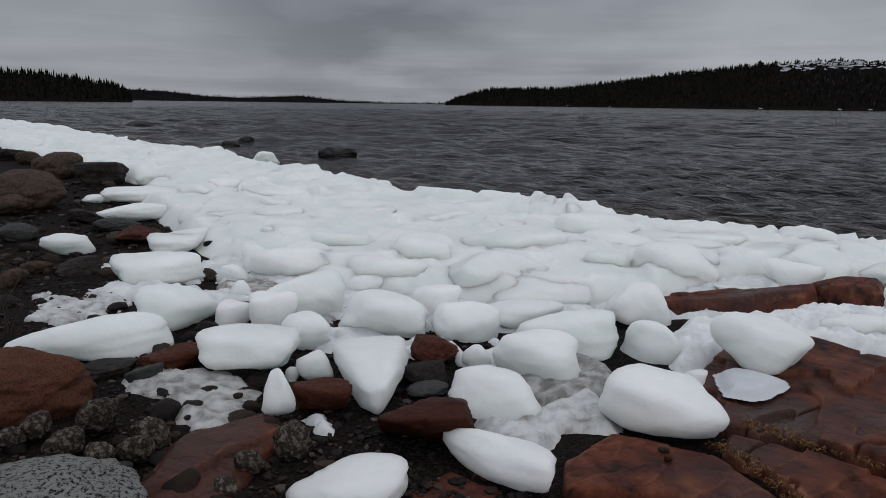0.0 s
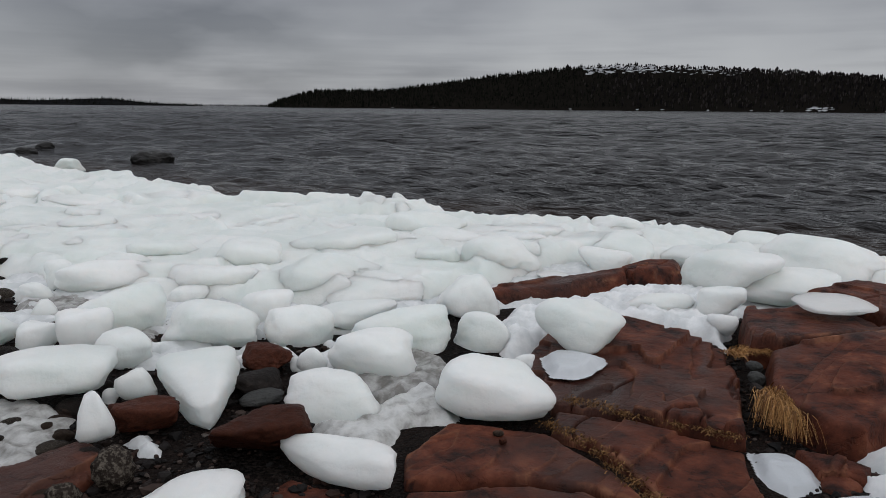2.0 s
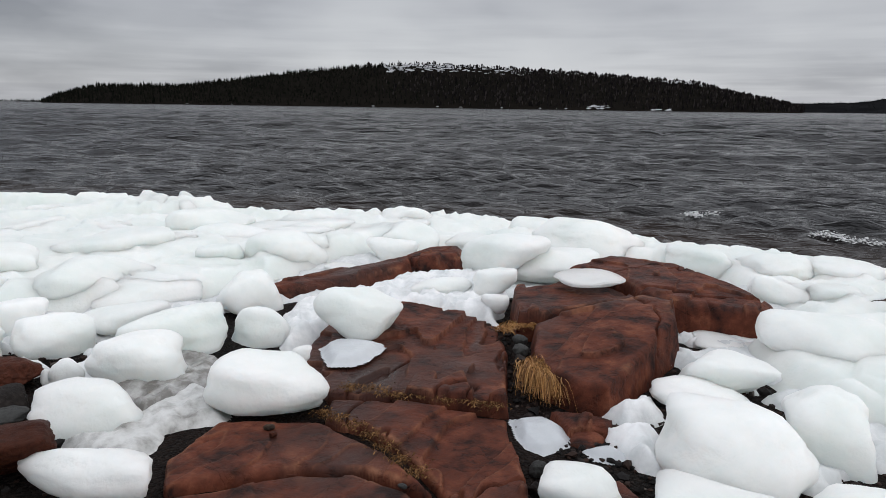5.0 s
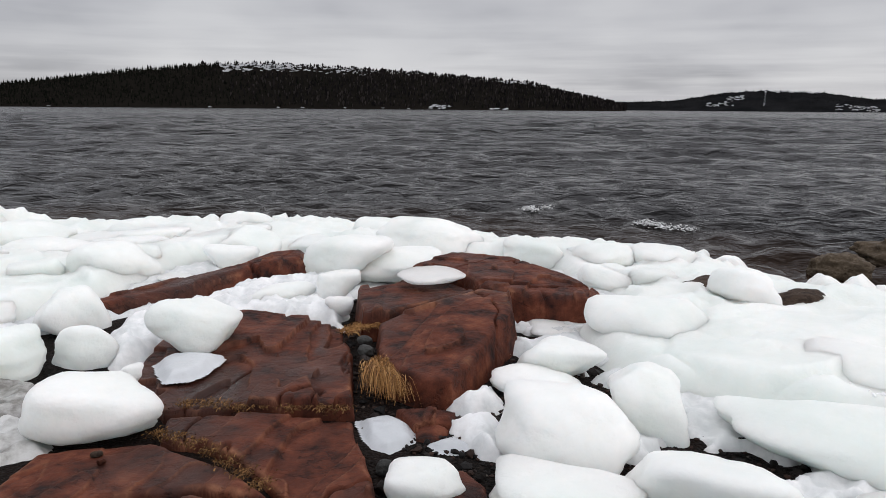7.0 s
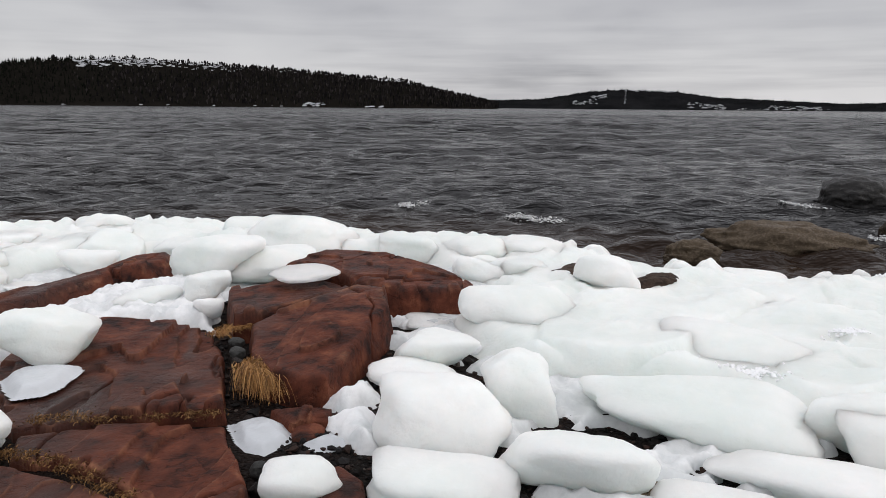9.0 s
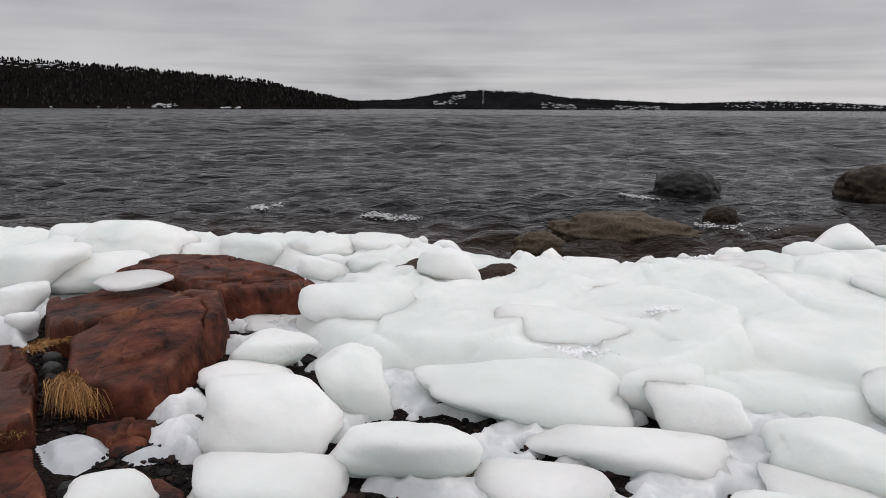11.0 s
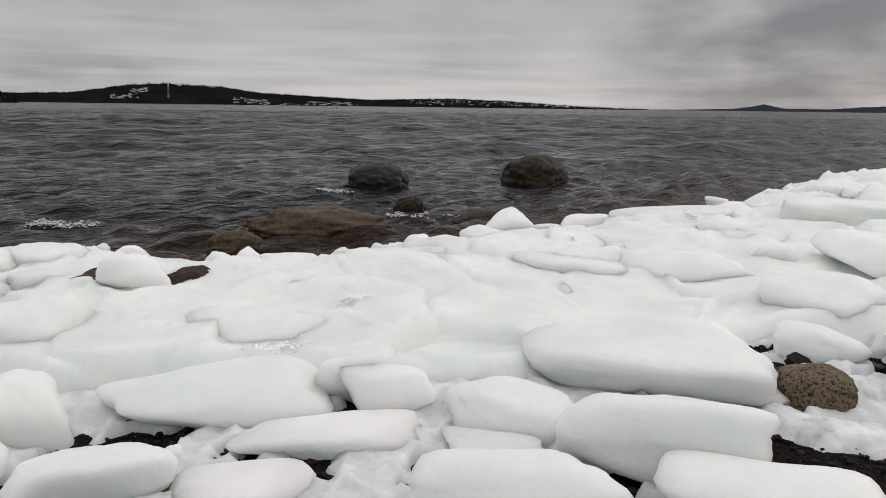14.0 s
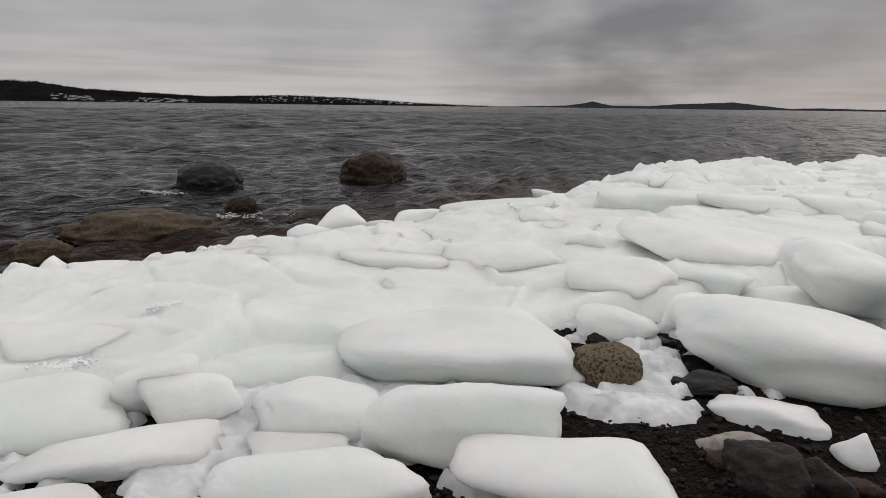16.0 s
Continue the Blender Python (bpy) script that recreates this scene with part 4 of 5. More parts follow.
ice(-0.64, 4.00, 0.58, 0.19, 0.11, 0.19, 9, 9, ro=25)
ice(-0.77, 4.01, 0.54, 0.09, 0.06, 0.10, 11, 10)
ice(-2.14, 4.46, 0.62, 0.98, 0.59, 0.28, 26, 11, tz=0.12)
ice(-1.78, 5.08, 0.64, 0.60, 0.42, 0.33, 19, 12)
ice(-2.41, 6.40, 0.61, 0.80, 0.56, 0.27, 21, 13, tx=0.1, p=3)
ice(-1.74, 6.38, 0.57, 0.28, 0.20, 0.18, 15, 14, p=4)
ice(-3.80, 7.60, 0.59, 0.53, 0.37, 0.22, 27, 15)
ice(-2.70, 7.73, 0.58, 0.59, 0.41, 0.21, 19, 16, p=3)
ice(-1.97, 7.60, 0.58, 0.41, 0.28, 0.22, 15, 17)
ice(-1.20, 6.55, 0.63, 0.86, 0.42, 0.33, -8, 18)
ice(-1.60, 6.72, 0.62, 0.28, 0.20, 0.31, 13, 19)
ice(-1.11, 6.89, 0.62, 0.49, 0.27, 0.31, -16, 20)
ice(-0.90, 5.35, 0.65, 0.60, 0.43, 0.38, -2, 21)
ice(-1.08, 5.00, 0.62, 0.35, 0.25, 0.31, 12, 22)
ice(-1.39, 5.09, 0.58, 0.28, 0.19, 0.21, 15, 23)
ice(-1.53, 5.77, 0.57, 0.23, 0.16, 0.18, 15, 24, tz=0.6)
ice(-0.80, 4.63, 0.60, 0.38, 0.26, 0.24, -5, 25)
ice(-0.29, 4.91, 0.63, 0.65, 0.45, 0.33, 3, 26)
ice(0.09, 5.31, 0.61, 0.40, 0.28, 0.29, -1, 27)
ice(0.29, 4.82, 0.61, 0.48, 0.33, 0.29, -3, 28)
ice(-0.52, 6.06, 0.56, 0.35, 0.24, 0.16, 5, 29)
ice(-0.35, 6.35, 0.61, 0.78, 0.54, 0.29, 3, 30)
ice(-0.76, 7.45, 0.63, 0.76, 0.53, 0.34, 6, 31)
ice(-0.04, 7.03, 0.64, 0.61, 0.43, 0.37, 0, 32)
ice(0.61, 6.14, 0.65, 1.02, 0.72, 0.39, -6, 33, p=3.5)
ice(0.97, 5.76, 0.58, 0.83, 0.58, 0.21, -10, 34, tx=0.15)
ice(0.74, 5.14, 0.58, 0.60, 0.42, 0.22, -8, 35)
ice(0.94, 4.58, 0.62, 0.70, 0.49, 0.31, -12, 36)
ice(1.61, 5.21, 0.63, 0.51, 0.36, 0.35, -17, 37, tz=0.35, p=3.5)
ice(1.48, 4.45, 0.61, 0.39, 0.28, 0.28, -18, 38, p=3.5)
ice(2.03, 4.10, 0.73, 0.58, 0.41, 0.33, -26, 39, tz=0.35)
ice(1.51, 3.75, 0.63, 0.13, 0.09, 0.10, -22, 40, p=4)
ice(0.25, 4.26, 0.54, 0.11, 0.07, 0.11, -3, 41, tz=0.3)
ice(0.33, 4.25, 0.56, 0.18, 0.09, 0.16, -4, 42, ro=-30)
ice(2.79, 6.11, 0.52, 0.44, 0.44, 0.08, -25, 43, ro=-12)
ice(3.39, 6.37, 0.59, 0.54, 0.38, 0.27, -28, 44)
ice(1.48, 7.34, 0.62, 0.44, 0.31, 0.33, -11, 45)
ice(1.75, 6.61, 0.62, 0.45, 0.31, 0.33, -15, 46)
ice(2.29, 6.43, 0.66, 0.82, 0.57, 0.42, -20, 47)
ice(0.93, 7.46, 0.64, 1.08, 0.76, 0.38, -7, 48)
ice(2.06, 8.43, 0.65, 0.96, 0.67, 0.42, -14, 49)
ice(3.06, 8.21, 0.59, 1.47, 1.03, 0.27, -20, 50)
ice(2.72, 13.30, 0.29, 0.42, 0.21, 0.33, -12, 51, ro=-35, p=4)
ice(0.25, 8.45, 0.56, 0.33, 0.23, 0.19, -2, 52)
ice(-1.00, 15.83, 0.29, 0.68, 0.47, 0.34, 4, 53, tz=0.3, p=3.5)
ice(-0.06, 14.37, 0.26, 0.93, 0.65, 0.26, 0, 54)
ice(0.68, 11.52, 0.54, 0.40, 0.28, 0.22, -3, 55, tz=0.4)
ice(2.30, 13.67, 0.25, 0.54, 0.38, 0.23, -10, 56, p=3.5)
ice(1.41, 13.74, 0.24, 0.49, 0.34, 0.21, -6, 57)
ice(-5.13, 23.27, 0.33, 0.89, 0.62, 0.43, 12, 58, tz=0.3)
ice(-4.02, 9.90, 0.59, 0.96, 0.49, 0.24, 30, 59)
ice(-5.24, 11.55, 0.54, 0.49, 0.35, 0.13, 24, 60)
ice(-4.52, 11.65, 0.60, 1.30, 0.91, 0.26, 21, 61)
ice(-2.39, 15.07, 0.58, 0.70, 0.49, 0.29, 9, 62)
ice(-2.74, 9.20, 0.59, 0.79, 0.55, 0.26, 17, 63)
ice(-1.77, 8.86, 0.59, 0.83, 0.58, 0.26, 11, 64)
ice(-2.51, 8.08, 0.59, 0.76, 0.53, 0.24, 17, 65)
ice(-0.95, 9.81, 0.58, 1.07, 0.75, 0.24, 6, 66)
ice(0.13, 9.42, 0.57, 1.03, 0.72, 0.23, -1, 67)
ice(-2.37, 11.68, 0.60, 1.17, 0.82, 0.30, 11, 68)
ice(-1.25, 11.98, 0.59, 1.11, 0.78, 0.28, 6, 69)
ice(-5.17, 14.18, 0.62, 0.98, 0.68, 0.32, 20, 70)
ice(-4.12, 14.34, 0.61, 1.21, 0.85, 0.32, 16, 71)
ice(-7.31, 20.38, 0.62, 1.24, 0.87, 0.35, 20, 72, tz=0.4)
ice(-7.57, 25.82, 0.33, 0.98, 0.69, 0.43, 16, 73, tz=0.4)
ice(3.01, 4.79, 0.58, 0.57, 0.40, 0.24, -29, 74)
ice(3.87, 5.06, 0.74, 0.81, 0.57, 0.40, -35, 75)
ice(4.24, 4.90, 0.65, 0.96, 0.67, 0.29, -38, 76)
ice(5.17, 5.44, 0.73, 1.16, 0.81, 0.38, -41, 77, tx=0.1, p=3)
ice(3.83, 3.91, 0.785, 0.53, 0.53, 0.06, -42, 78, p=5)
ice(5.75, 4.51, 0.64, 0.64, 0.45, 0.29, -50, 79)
ice(6.01, 3.87, 0.65, 0.70, 0.49, 0.31, -55, 80, p=3)
ice(6.37, 3.37, 0.63, 0.72, 0.51, 0.28, -60, 81, p=3)
ice(4.86, 7.32, 0.64, 0.74, 0.74, 0.06, -32, 82, p=4)
ice(4.08, 11.00, 0.26, 0.80, 0.56, 0.22, -19, 83, tz=0.3)
ice(3.80, 7.55, 0.58, 1.19, 0.83, 0.25, -25, 84)
ice(2.70, 7.50, 0.60, 1.02, 0.72, 0.28, -18, 85)
ice(2.16, 7.59, 0.61, 0.93, 0.65, 0.31, -14, 86)
ice(5.42, 3.42, 0.58, 0.46, 0.32, 0.27, -56, 87, ro=-10)
ice(5.63, 3.10, 0.59, 0.42, 0.29, 0.28, -59, 88)
ice(5.55, 2.25, 0.73, 0.59, 0.27, 0.30, -80, 89, ro=2, p=3.5)
ice(8.44, 3.71, 0.25, 0.47, 0.33, 0.25, -65, 90, tz=0.4)
ice(8.66, 4.22, 0.24, 0.17, 0.12, 0.21, -63, 91, p=4)
ice(8.25, 3.10, 0.19, 0.53, 0.53, 0.08, -68, 92)
ice(8.24, 2.62, 0.24, 0.39, 0.27, 0.22, -71, 93, tz=0.5)
ice(8.50, 2.28, 0.24, 0.45, 0.32, 0.22, -74, 94, tz=0.5)
ice(4.24, 2.97, 0.51, 0.47, 0.47, 0.07, -52, 95, p=4)
ice(4.38, 2.37, 0.64, 0.80, 0.60, 0.32, -58, 96, p=4.5)
ice(5.48, 3.51, 0.57, 0.41, 0.28, 0.24, -55, 97)
ice(5.67, 3.14, 0.58, 0.40, 0.28, 0.26, -59, 98, tz=0.3)
ice(3.56, 2.43, 0.58, 0.53, 0.37, 0.23, -52, 99, tx=0.15)
ice(3.26, 2.35, 0.54, 0.55, 0.39, 0.14, -50, 100, tx=0.1)
ice(2.75, 1.76, 0.62, 0.66, 0.47, 0.33, -58, 101, p=3)
ice(3.32, 1.66, 0.62, 0.48, 0.42, 0.36, -59, 102, ro=-20, p=4.5)
ice(3.62, 0.89, 0.59, 1.15, 0.58, 0.26, -73, 103, p=3.5)
ice(2.80, 1.09, 0.59, 0.67, 0.41, 0.26, -54, 104)
ice(2.37, 1.45, 0.55, 0.63, 0.41, 0.15, -58, 105, p=3)
ice(1.99, 1.87, 0.57, 0.33, 0.23, 0.19, -40, 106, p=2.6)
ice(3.89, 0.23, 0.61, 0.41, 0.29, 0.30, -84, 109, p=4)
ice(3.37, 0.28, 0.55, 0.88, 0.45, 0.15, -77, 110, p=3)
ice(4.55, 0.90, 0.60, 1.03, 0.72, 0.30, -73, 111, p=3.5)
ice(3.78, 0.06, 0.61, 0.51, 0.36, 0.23, -83, 112, p=4)
ice(2.86, 0.49, 0.54, 0.56, 0.32, 0.12, -71, 114, p=3)
ice(2.96, -0.53, 0.54, 0.84, 0.32, 0.12, -93, 115, p=3)
ice(3.63, -0.54, 0.58, 0.65, 0.46, 0.23, -93, 116, p=3)
ice(3.33, -0.49, 0.53, 0.50, 0.31, 0.10, -92, 117, p=3)
ice(2.84, -0.56, 0.60, 0.86, 0.35, 0.26, -82, 118, p=3.5)
ice(2.83, -1.56, 0.59, 0.94, 0.56, 0.24, -110, 119, p=3.2)
ice(3.29, -1.21, 0.65, 0.90, 0.50, 0.39, -101, 120, p=4)
ice(4.28, -1.36, 0.64, 1.45, 0.95, 0.32, -100, 122, p=3)
ice(4.77, -2.54, 0.59, 0.55, 0.38, 0.24, -113, 123)
ice(3.98, -3.24, 0.67, 1.40, 0.84, 0.42, -125, 124, tz=-0.2, p=2.6)
ice(4.80, -3.11, 0.62, 0.48, 0.34, 0.31, -119, 125, tz=0.4)
ice(3.35, -2.74, 0.55, 0.57, 0.21, 0.14, -133, 126, p=5)
ice(2.92, -2.89, 0.57, 0.20, 0.14, 0.18, -131, 127, tz=0.7, ro=-10, p=4)
ice(4.88, -4.29, 0.83, 0.94, 0.66, 0.45, -129, 128, ro=-14, p=4)
ice(5.50, -2.87, 0.66, 0.78, 0.55, 0.43, -113, 129, p=3.5)
ice(5.54, -3.62, 0.65, 0.67, 0.47, 0.27, -120, 130)
ice(5.87, -4.42, 0.60, 0.36, 0.25, 0.27, -124, 131, tz=0.5)
ice(5.29, -4.18, 0.57, 0.94, 0.66, 0.20, -125, 132)
ice(7.18, -3.14, 0.61, 0.46, 0.32, 0.31, -110, 133, ro=18)
ice(6.59, -4.03, 0.77, 1.50, 1.05, 0.45, -118, 134, p=4)
ice(10.51, -0.70, 0.34, 0.80, 0.48, 0.45, -90, 135, ro=24, p=3.5)
ice(11.11, -1.89, 0.30, 0.71, 0.50, 0.37, -97, 136, p=4)
ice(10.35, -2.99, 0.55, 1.55, 1.09, 0.38, -103, 137)
ice(13.62, -4.61, 0.30, 0.39, 0.19, 0.36, -107, 138, tz=-0.4)
ice(10.92, -1.31, 0.24, 0.50, 0.35, 0.22, -94, 139)
ice(9.25, 0.45, 0.28, 0.55, 0.38, 0.30, -83, 140, tz=0.5)
ice(6.87, -0.06, 0.57, 1.14, 0.80, 0.25, -85, 141, p=3.5)
ice(6.64, -1.17, 0.59, 0.94, 0.66, 0.29, -95, 142, p=3.5)
ice(6.67, -2.19, 0.63, 1.11, 0.78, 0.37, -104, 143, p=3.5)
ice(8.21, 2.28, 0.28, 0.48, 0.34, 0.30, -70, 144, tz=0.6)
ice(8.45, 2.77, 0.23, 0.24, 0.17, 0.18, -67, 145, tz=0.5)
ice(8.23, 1.76, 0.24, 0.66, 0.46, 0.21, -73, 146, p=4)
ice(6.66, 0.87, 0.60, 0.34, 0.23, 0.31, -76, 147, tz=0.4)
ice(9.44, 0.96, 0.21, 0.21, 0.15, 0.13, -80, 148, tz=0.4)
ice(6.88, 0.51, 0.56, 0.60, 0.42, 0.24, -80, 149)
ice(9.73, -0.21, 0.23, 0.44, 0.31, 0.19, -87, 150, tz=0.3)
ice(5.90, 1.01, 0.56, 0.83, 0.58, 0.20, -73, 151, p=3)
ice(5.74, -0.64, 0.55, 0.93, 0.65, 0.18, -90, 152, p=3)
ice(10.20, -5.46, 0.66, 2.00, 1.40, 0.44, -116, 153)
ice(9.61, -6.66, 0.65, 2.30, 1.60, 0.40, -123, 154, p=4)
ice(9.12, -7.38, 0.67, 1.38, 0.97, 0.45, -127, 155, p=4)
ice(8.62, -3.01, 0.58, 1.58, 1.10, 0.26, -106, 156, p=4)
ice(3.39, 4.52, 0.68, 0.35, 0.25, 0.23, -34, 157, p=3)
ice(3.16, 4.18, 0.61, 0.21, 0.15, 0.17, -34, 158, p=3)


# ---- smaller blocks of ice farther along the shore ----
def scatter_ice():
    rng = np.random.RandomState(11)
    shapes = []
    for k in range(10):
        v, f = ice_shape(1.0, rng.uniform(0.55, 0.9), rng.uniform(0.25, 0.5), 700 + k, p=rng.uniform(3.0, 6.5), tz=rng.uniform(0, 0.4))
        shapes.append(mesh_of("ice_block", v, f, "ice"))
    made, single, joined = 0, [], bmesh.new()
    p = np.column_stack([rng.uniform(-32, 26, 24000), rng.uniform(-22, 56, 24000)])
    ds, di = to_line(p, SHORE), -to_line(p, INNER)
    for (x, y), s, i in zip(p, ds, di):
        r = math.hypot(x, y)
        if s < 0.05 or i < 0.1 or r < 7.0 or made >= 280 or (y < 0 and x < 4):
            continue
        if rng.rand() > (0.9 if s < 0.8 else 0.30) * min(1.0, 14 / r):
            continue
        size = rng.uniform(0.25, 0.75) * (1.0 + 0.02 * r)
        me = shapes[rng.randint(10)]
        at = pose(x, y, max(0.1, ground_at(x, y)) + 0.09 + 0.08 * math.exp(-s), rng.uniform(-14, 14), rng.uniform(-14, 14), rng.uniform(0, 360)) @ Matrix.Diagonal((size, size, size * rng.uniform(0.8, 1.3), 1))
        made += 1
        if r < 15 and len(single) < 110:
            ob = new("ice_block", me)
            ob.matrix_world = at
            single.append(tagged(ob, "small rounded block of white ice in the shore jumble", "ice", "ice blocks on the shore"))
        else:
            joined.from_mesh(me)
            joined.verts.ensure_lookup_table()
            for q in joined.verts[-len(me.vertices):]:
                q.co = at @ q.co
    me = bpy.data.meshes.new("ice_rubble")
    joined.to_mesh(me)
    me.materials.append(MATS["ice"])
    tagged(new("ice_rubble", me), "rubble of white ice blocks far along the shore", "ice", kind="stuff")


scatter_ice()


def ice_chips():
    """Sharp little pieces thrown up along the water's edge and into the seams of the jumble."""
    rng = np.random.RandomState(41)
    shapes = []
    for k in range(8):
        v, f = BALL1
        n = chunk(v, 800 + k, 14, 8, 0.5) * (1, rng.uniform(0.4, 0.9), rng.uniform(0.3, 0.9))
        n[:, :2] *= (1 - rng.uniform(0.1, 0.5) * n[:, 2:3])
        shapes.append(n)
    p = np.column_stack([rng.uniform(-14, 20, 20000), rng.uniform(-14, 32, 20000)])
    ds, di = to_line(p, SHORE), -to_line(p, INNER)
    verts, faces, made = [], [], 0
    for (x, y), s, i in zip(p, ds, di):
        r = math.hypot(x, y)
        if s < 0.02 or i < 0.1 or r < 4.6 or made > 460 or s > 0.7 or rng.rand() > 0.8:
            continue
        size = rng.uniform(0.04, 0.09) * (1 + 1.3 * rng.rand() ** 3) * (1 + 0.03 * r)
        at = pose(x, y, max(0.0, ground_at(x, y)) + (0.22 if s > 0.25 else 0.14) + 0.35 * size, rng.uniform(-40, 40), rng.uniform(-40, 40), rng.uniform(0, 360))
        m3, off = np.array(at.to_3x3()), np.array(at.translation)
        base = made * len(BALL1[0])
        verts.append((shapes[rng.randint(8)] * size) @ m3.T + off)
        faces += [[base + q for q in t] for t in BALL1[1]]
        made += 1
    tagged(new("ice_chips", mesh_of("ice_chips", np.concatenate(verts), faces, "ice", flat=True)), "small broken chips of white ice in the shore jumble", "ice", kind="stuff")


ice_chips()


def snow_crumbs():
    """Rough clusters of white snow crumbs caught between the blocks."""
    rng = np.random.RandomState(61)
    shapes = []
    for k in range(6):
        v, f = BALL1
        shapes.append(v * (1 + 0.35 * bumps(v, 1.4, 840 + k) + 0.2 * bumps(v, 3.1, 850 + k))[:, None])
    rr, aa = 3.6 * 10 ** rng.uniform(0, 0.5, 900), np.radians(rng.uniform(-25, 125, 900))
    spots = np.column_stack([rr * np.sin(aa), rr * np.cos(aa)])
    good = (-to_line(spots, INNER) > 0.2) & (to_line(spots, SHORE) > 0.3)
    verts, faces, made = [], [], 0
    for x, y in spots[good][:12]:
        long, turn = rng.uniform(0.15, 0.45), rng.uniform(0, 3.14)
        for _ in range(rng.randint(120, 200)):
            a, c = rng.normal(0, 0.24) * long, rng.normal(0, 0.12) * long
            qx, qy = x + a * math.cos(turn) - c * math.sin(turn), y + a * math.sin(turn) + c * math.cos(turn)
            size = rng.uniform(0.005, 0.014) * (1 + 0.03 * math.hypot(x, y))
            at = pose(qx, qy, sheet_at(qx, qy) - 0.05 * size, rng.uniform(-40, 40), rng.uniform(-40, 40), rng.uniform(0, 360))
            base = made * len(BALL1[0])
            verts.append((shapes[rng.randint(6)] * (size, size, 0.55 * size)) @ np.array(at.to_3x3()).T + np.array(at.translation))
            faces += [[base + q for q in t] for t in BALL1[1]]
            made += 1
    tagged(new("snow_crumbs", mesh_of("snow_crumbs", np.concatenate(verts), faces, "crumb_snow")), "rough white snow crumbs caught between ice blocks", "snow", kind="stuff")


snow_crumbs()


# ---- loose stones on the beach ----
def scatter_stones():
    rng = np.random.RandomState(21)
    v0, f0 = ball(1)
    verts, faces, total = [], [], 0
    rr, aa = 1.6 * 10 ** rng.uniform(0, 1.0, 60000), np.radians(rng.uniform(-45, 150, 60000))
    p = np.column_stack([rr * np.sin(aa), rr * np.cos(aa)])
    di = to_line(p, INNER)
    z = land(p)
    for (x, y), i, g in zip(p, di, z):
        r = math.hypot(x, y)
        if i < 0.0 or r < 1.2 or (x > 0.5 and y > 1.9 and x < 2.2) or rng.rand() > 0.9:
            continue
        if total > 24000:
            break
        s = rng.uniform(0.004, 0.010) * (1 + 1.8 * rng.rand() ** 6) * (1 + r * 0.16)
        q = v0 * (1 + 0.25 * rng.randn(len(v0), 1).clip(-1, 1)) * (s * rng.uniform(0.8, 1.4), s * rng.uniform(0.7, 1.1), s * rng.uniform(0.4, 0.8))
        a = rng.uniform(0, 6.28)
        q = np.column_stack([q[:, 0] * math.cos(a) - q[:, 1] * math.sin(a), q[:, 0] * math.sin(a) + q[:, 1] * math.cos(a), q[:, 2]])
        base = total * len(v0)
        verts.append(q + (x, y, g + s * 0.3))
        faces += [[base + k for k in t] for t in f0]
        total += 1
    tagged(new("pebbles", mesh_of("pebbles", np.concatenate(verts), faces, "pebble", flat=True)), "small dark and brown pebbles on wet gravel", "pebbles", kind="stuff")
    shapes = []
    for k in range(8):
        vb, fb = ball(3)
        n = vb * (1 + 0.18 * bumps(vb, 1.3, 900 + k) + 0.08 * bumps(vb, 3.2, 930 + k))[:, None]
        for mat_name in ("mottled", "dark_stone", "brown_stone"):
            shapes.append((mesh_of("stone", n, fb, mat_name), mat_name))
    made = 0
    for (x, y), i in zip(p[::-1], di[::-1]):
        r = math.hypot(x, y)
        if i < 0.15 or x > -0.7 or y < 2.2 or made >= 190 or x < -0.95 * y or rng.rand() > 0.4:
            continue
        me, mat_name = shapes[rng.randint(len(shapes))]
        s = rng.uniform(0.025, 0.06) * (1 + 0.10 * r)
        ob = new("stone", me)
        ob.matrix_world = pose(x, y, ground_at(x, y) + s * 0.25, rng.uniform(-20, 20), rng.uniform(-20, 20), rng.uniform(0, 360)) @ Matrix.Diagonal((s * rng.uniform(0.9, 1.5), s, s * rng.uniform(0.5, 0.8), 1))
        tagged(ob, STONE_WORDS[mat_name], "stone", "shore stones")
        made += 1


m, n, b, c = material("pebble", 0.7, spec=0.15)
f = n.add("ShaderNodeNewGeometry").outputs["Random Per Island"]
n.link(n.ramp(f, [(0.0, (0.004, 0.0035, 0.0035)), (0.5, (0.014, 0.011, 0.010)), (0.88, (0.034, 0.018, 0.013)), (1.0, (0.10, 0.085, 0.075))]), b.inputs["Base Color"])
scatter_stones()


# ---- foam where the waves break on the stones ----
def foam_line(x0, y0, x1, y1, count, seed):
    rng = np.random.RandomState(seed)
    v0, f0 = ball(1)
    verts, faces = [], []
    for k in range(count):
        a = rng.beta(1.2, 1.6)
        side = rng.normal(0, 0.13) * (0.4 + math.sin(3.1 * a)) + 0.12 * math.sin(a * 5 + seed)
        x, y = x0 + (x1 - x0) * a + side + 0.06 * math.sin(a * 9) + rng.normal(0, 0.06), y0 + (y1 - y0) * a + side
        s = rng.uniform(0.006, 0.020)
        q = v0 * (1 + 0.3 * rng.randn(len(v0), 1).clip(-1, 1)) * (s * rng.uniform(0.8, 2.2), s * rng.uniform(0.8, 2.2), s * 0.5)
        verts.append(q + (x, y, 0.03 + rng.uniform(0, 0.03)))
        faces += [[k * len(v0) + i for i in t] for t in f0]
    tagged(new("foam", mesh_of("foam", np.concatenate(verts), faces, "foam")), "thin white foam of small breaking waves", "foam", kind="stuff")


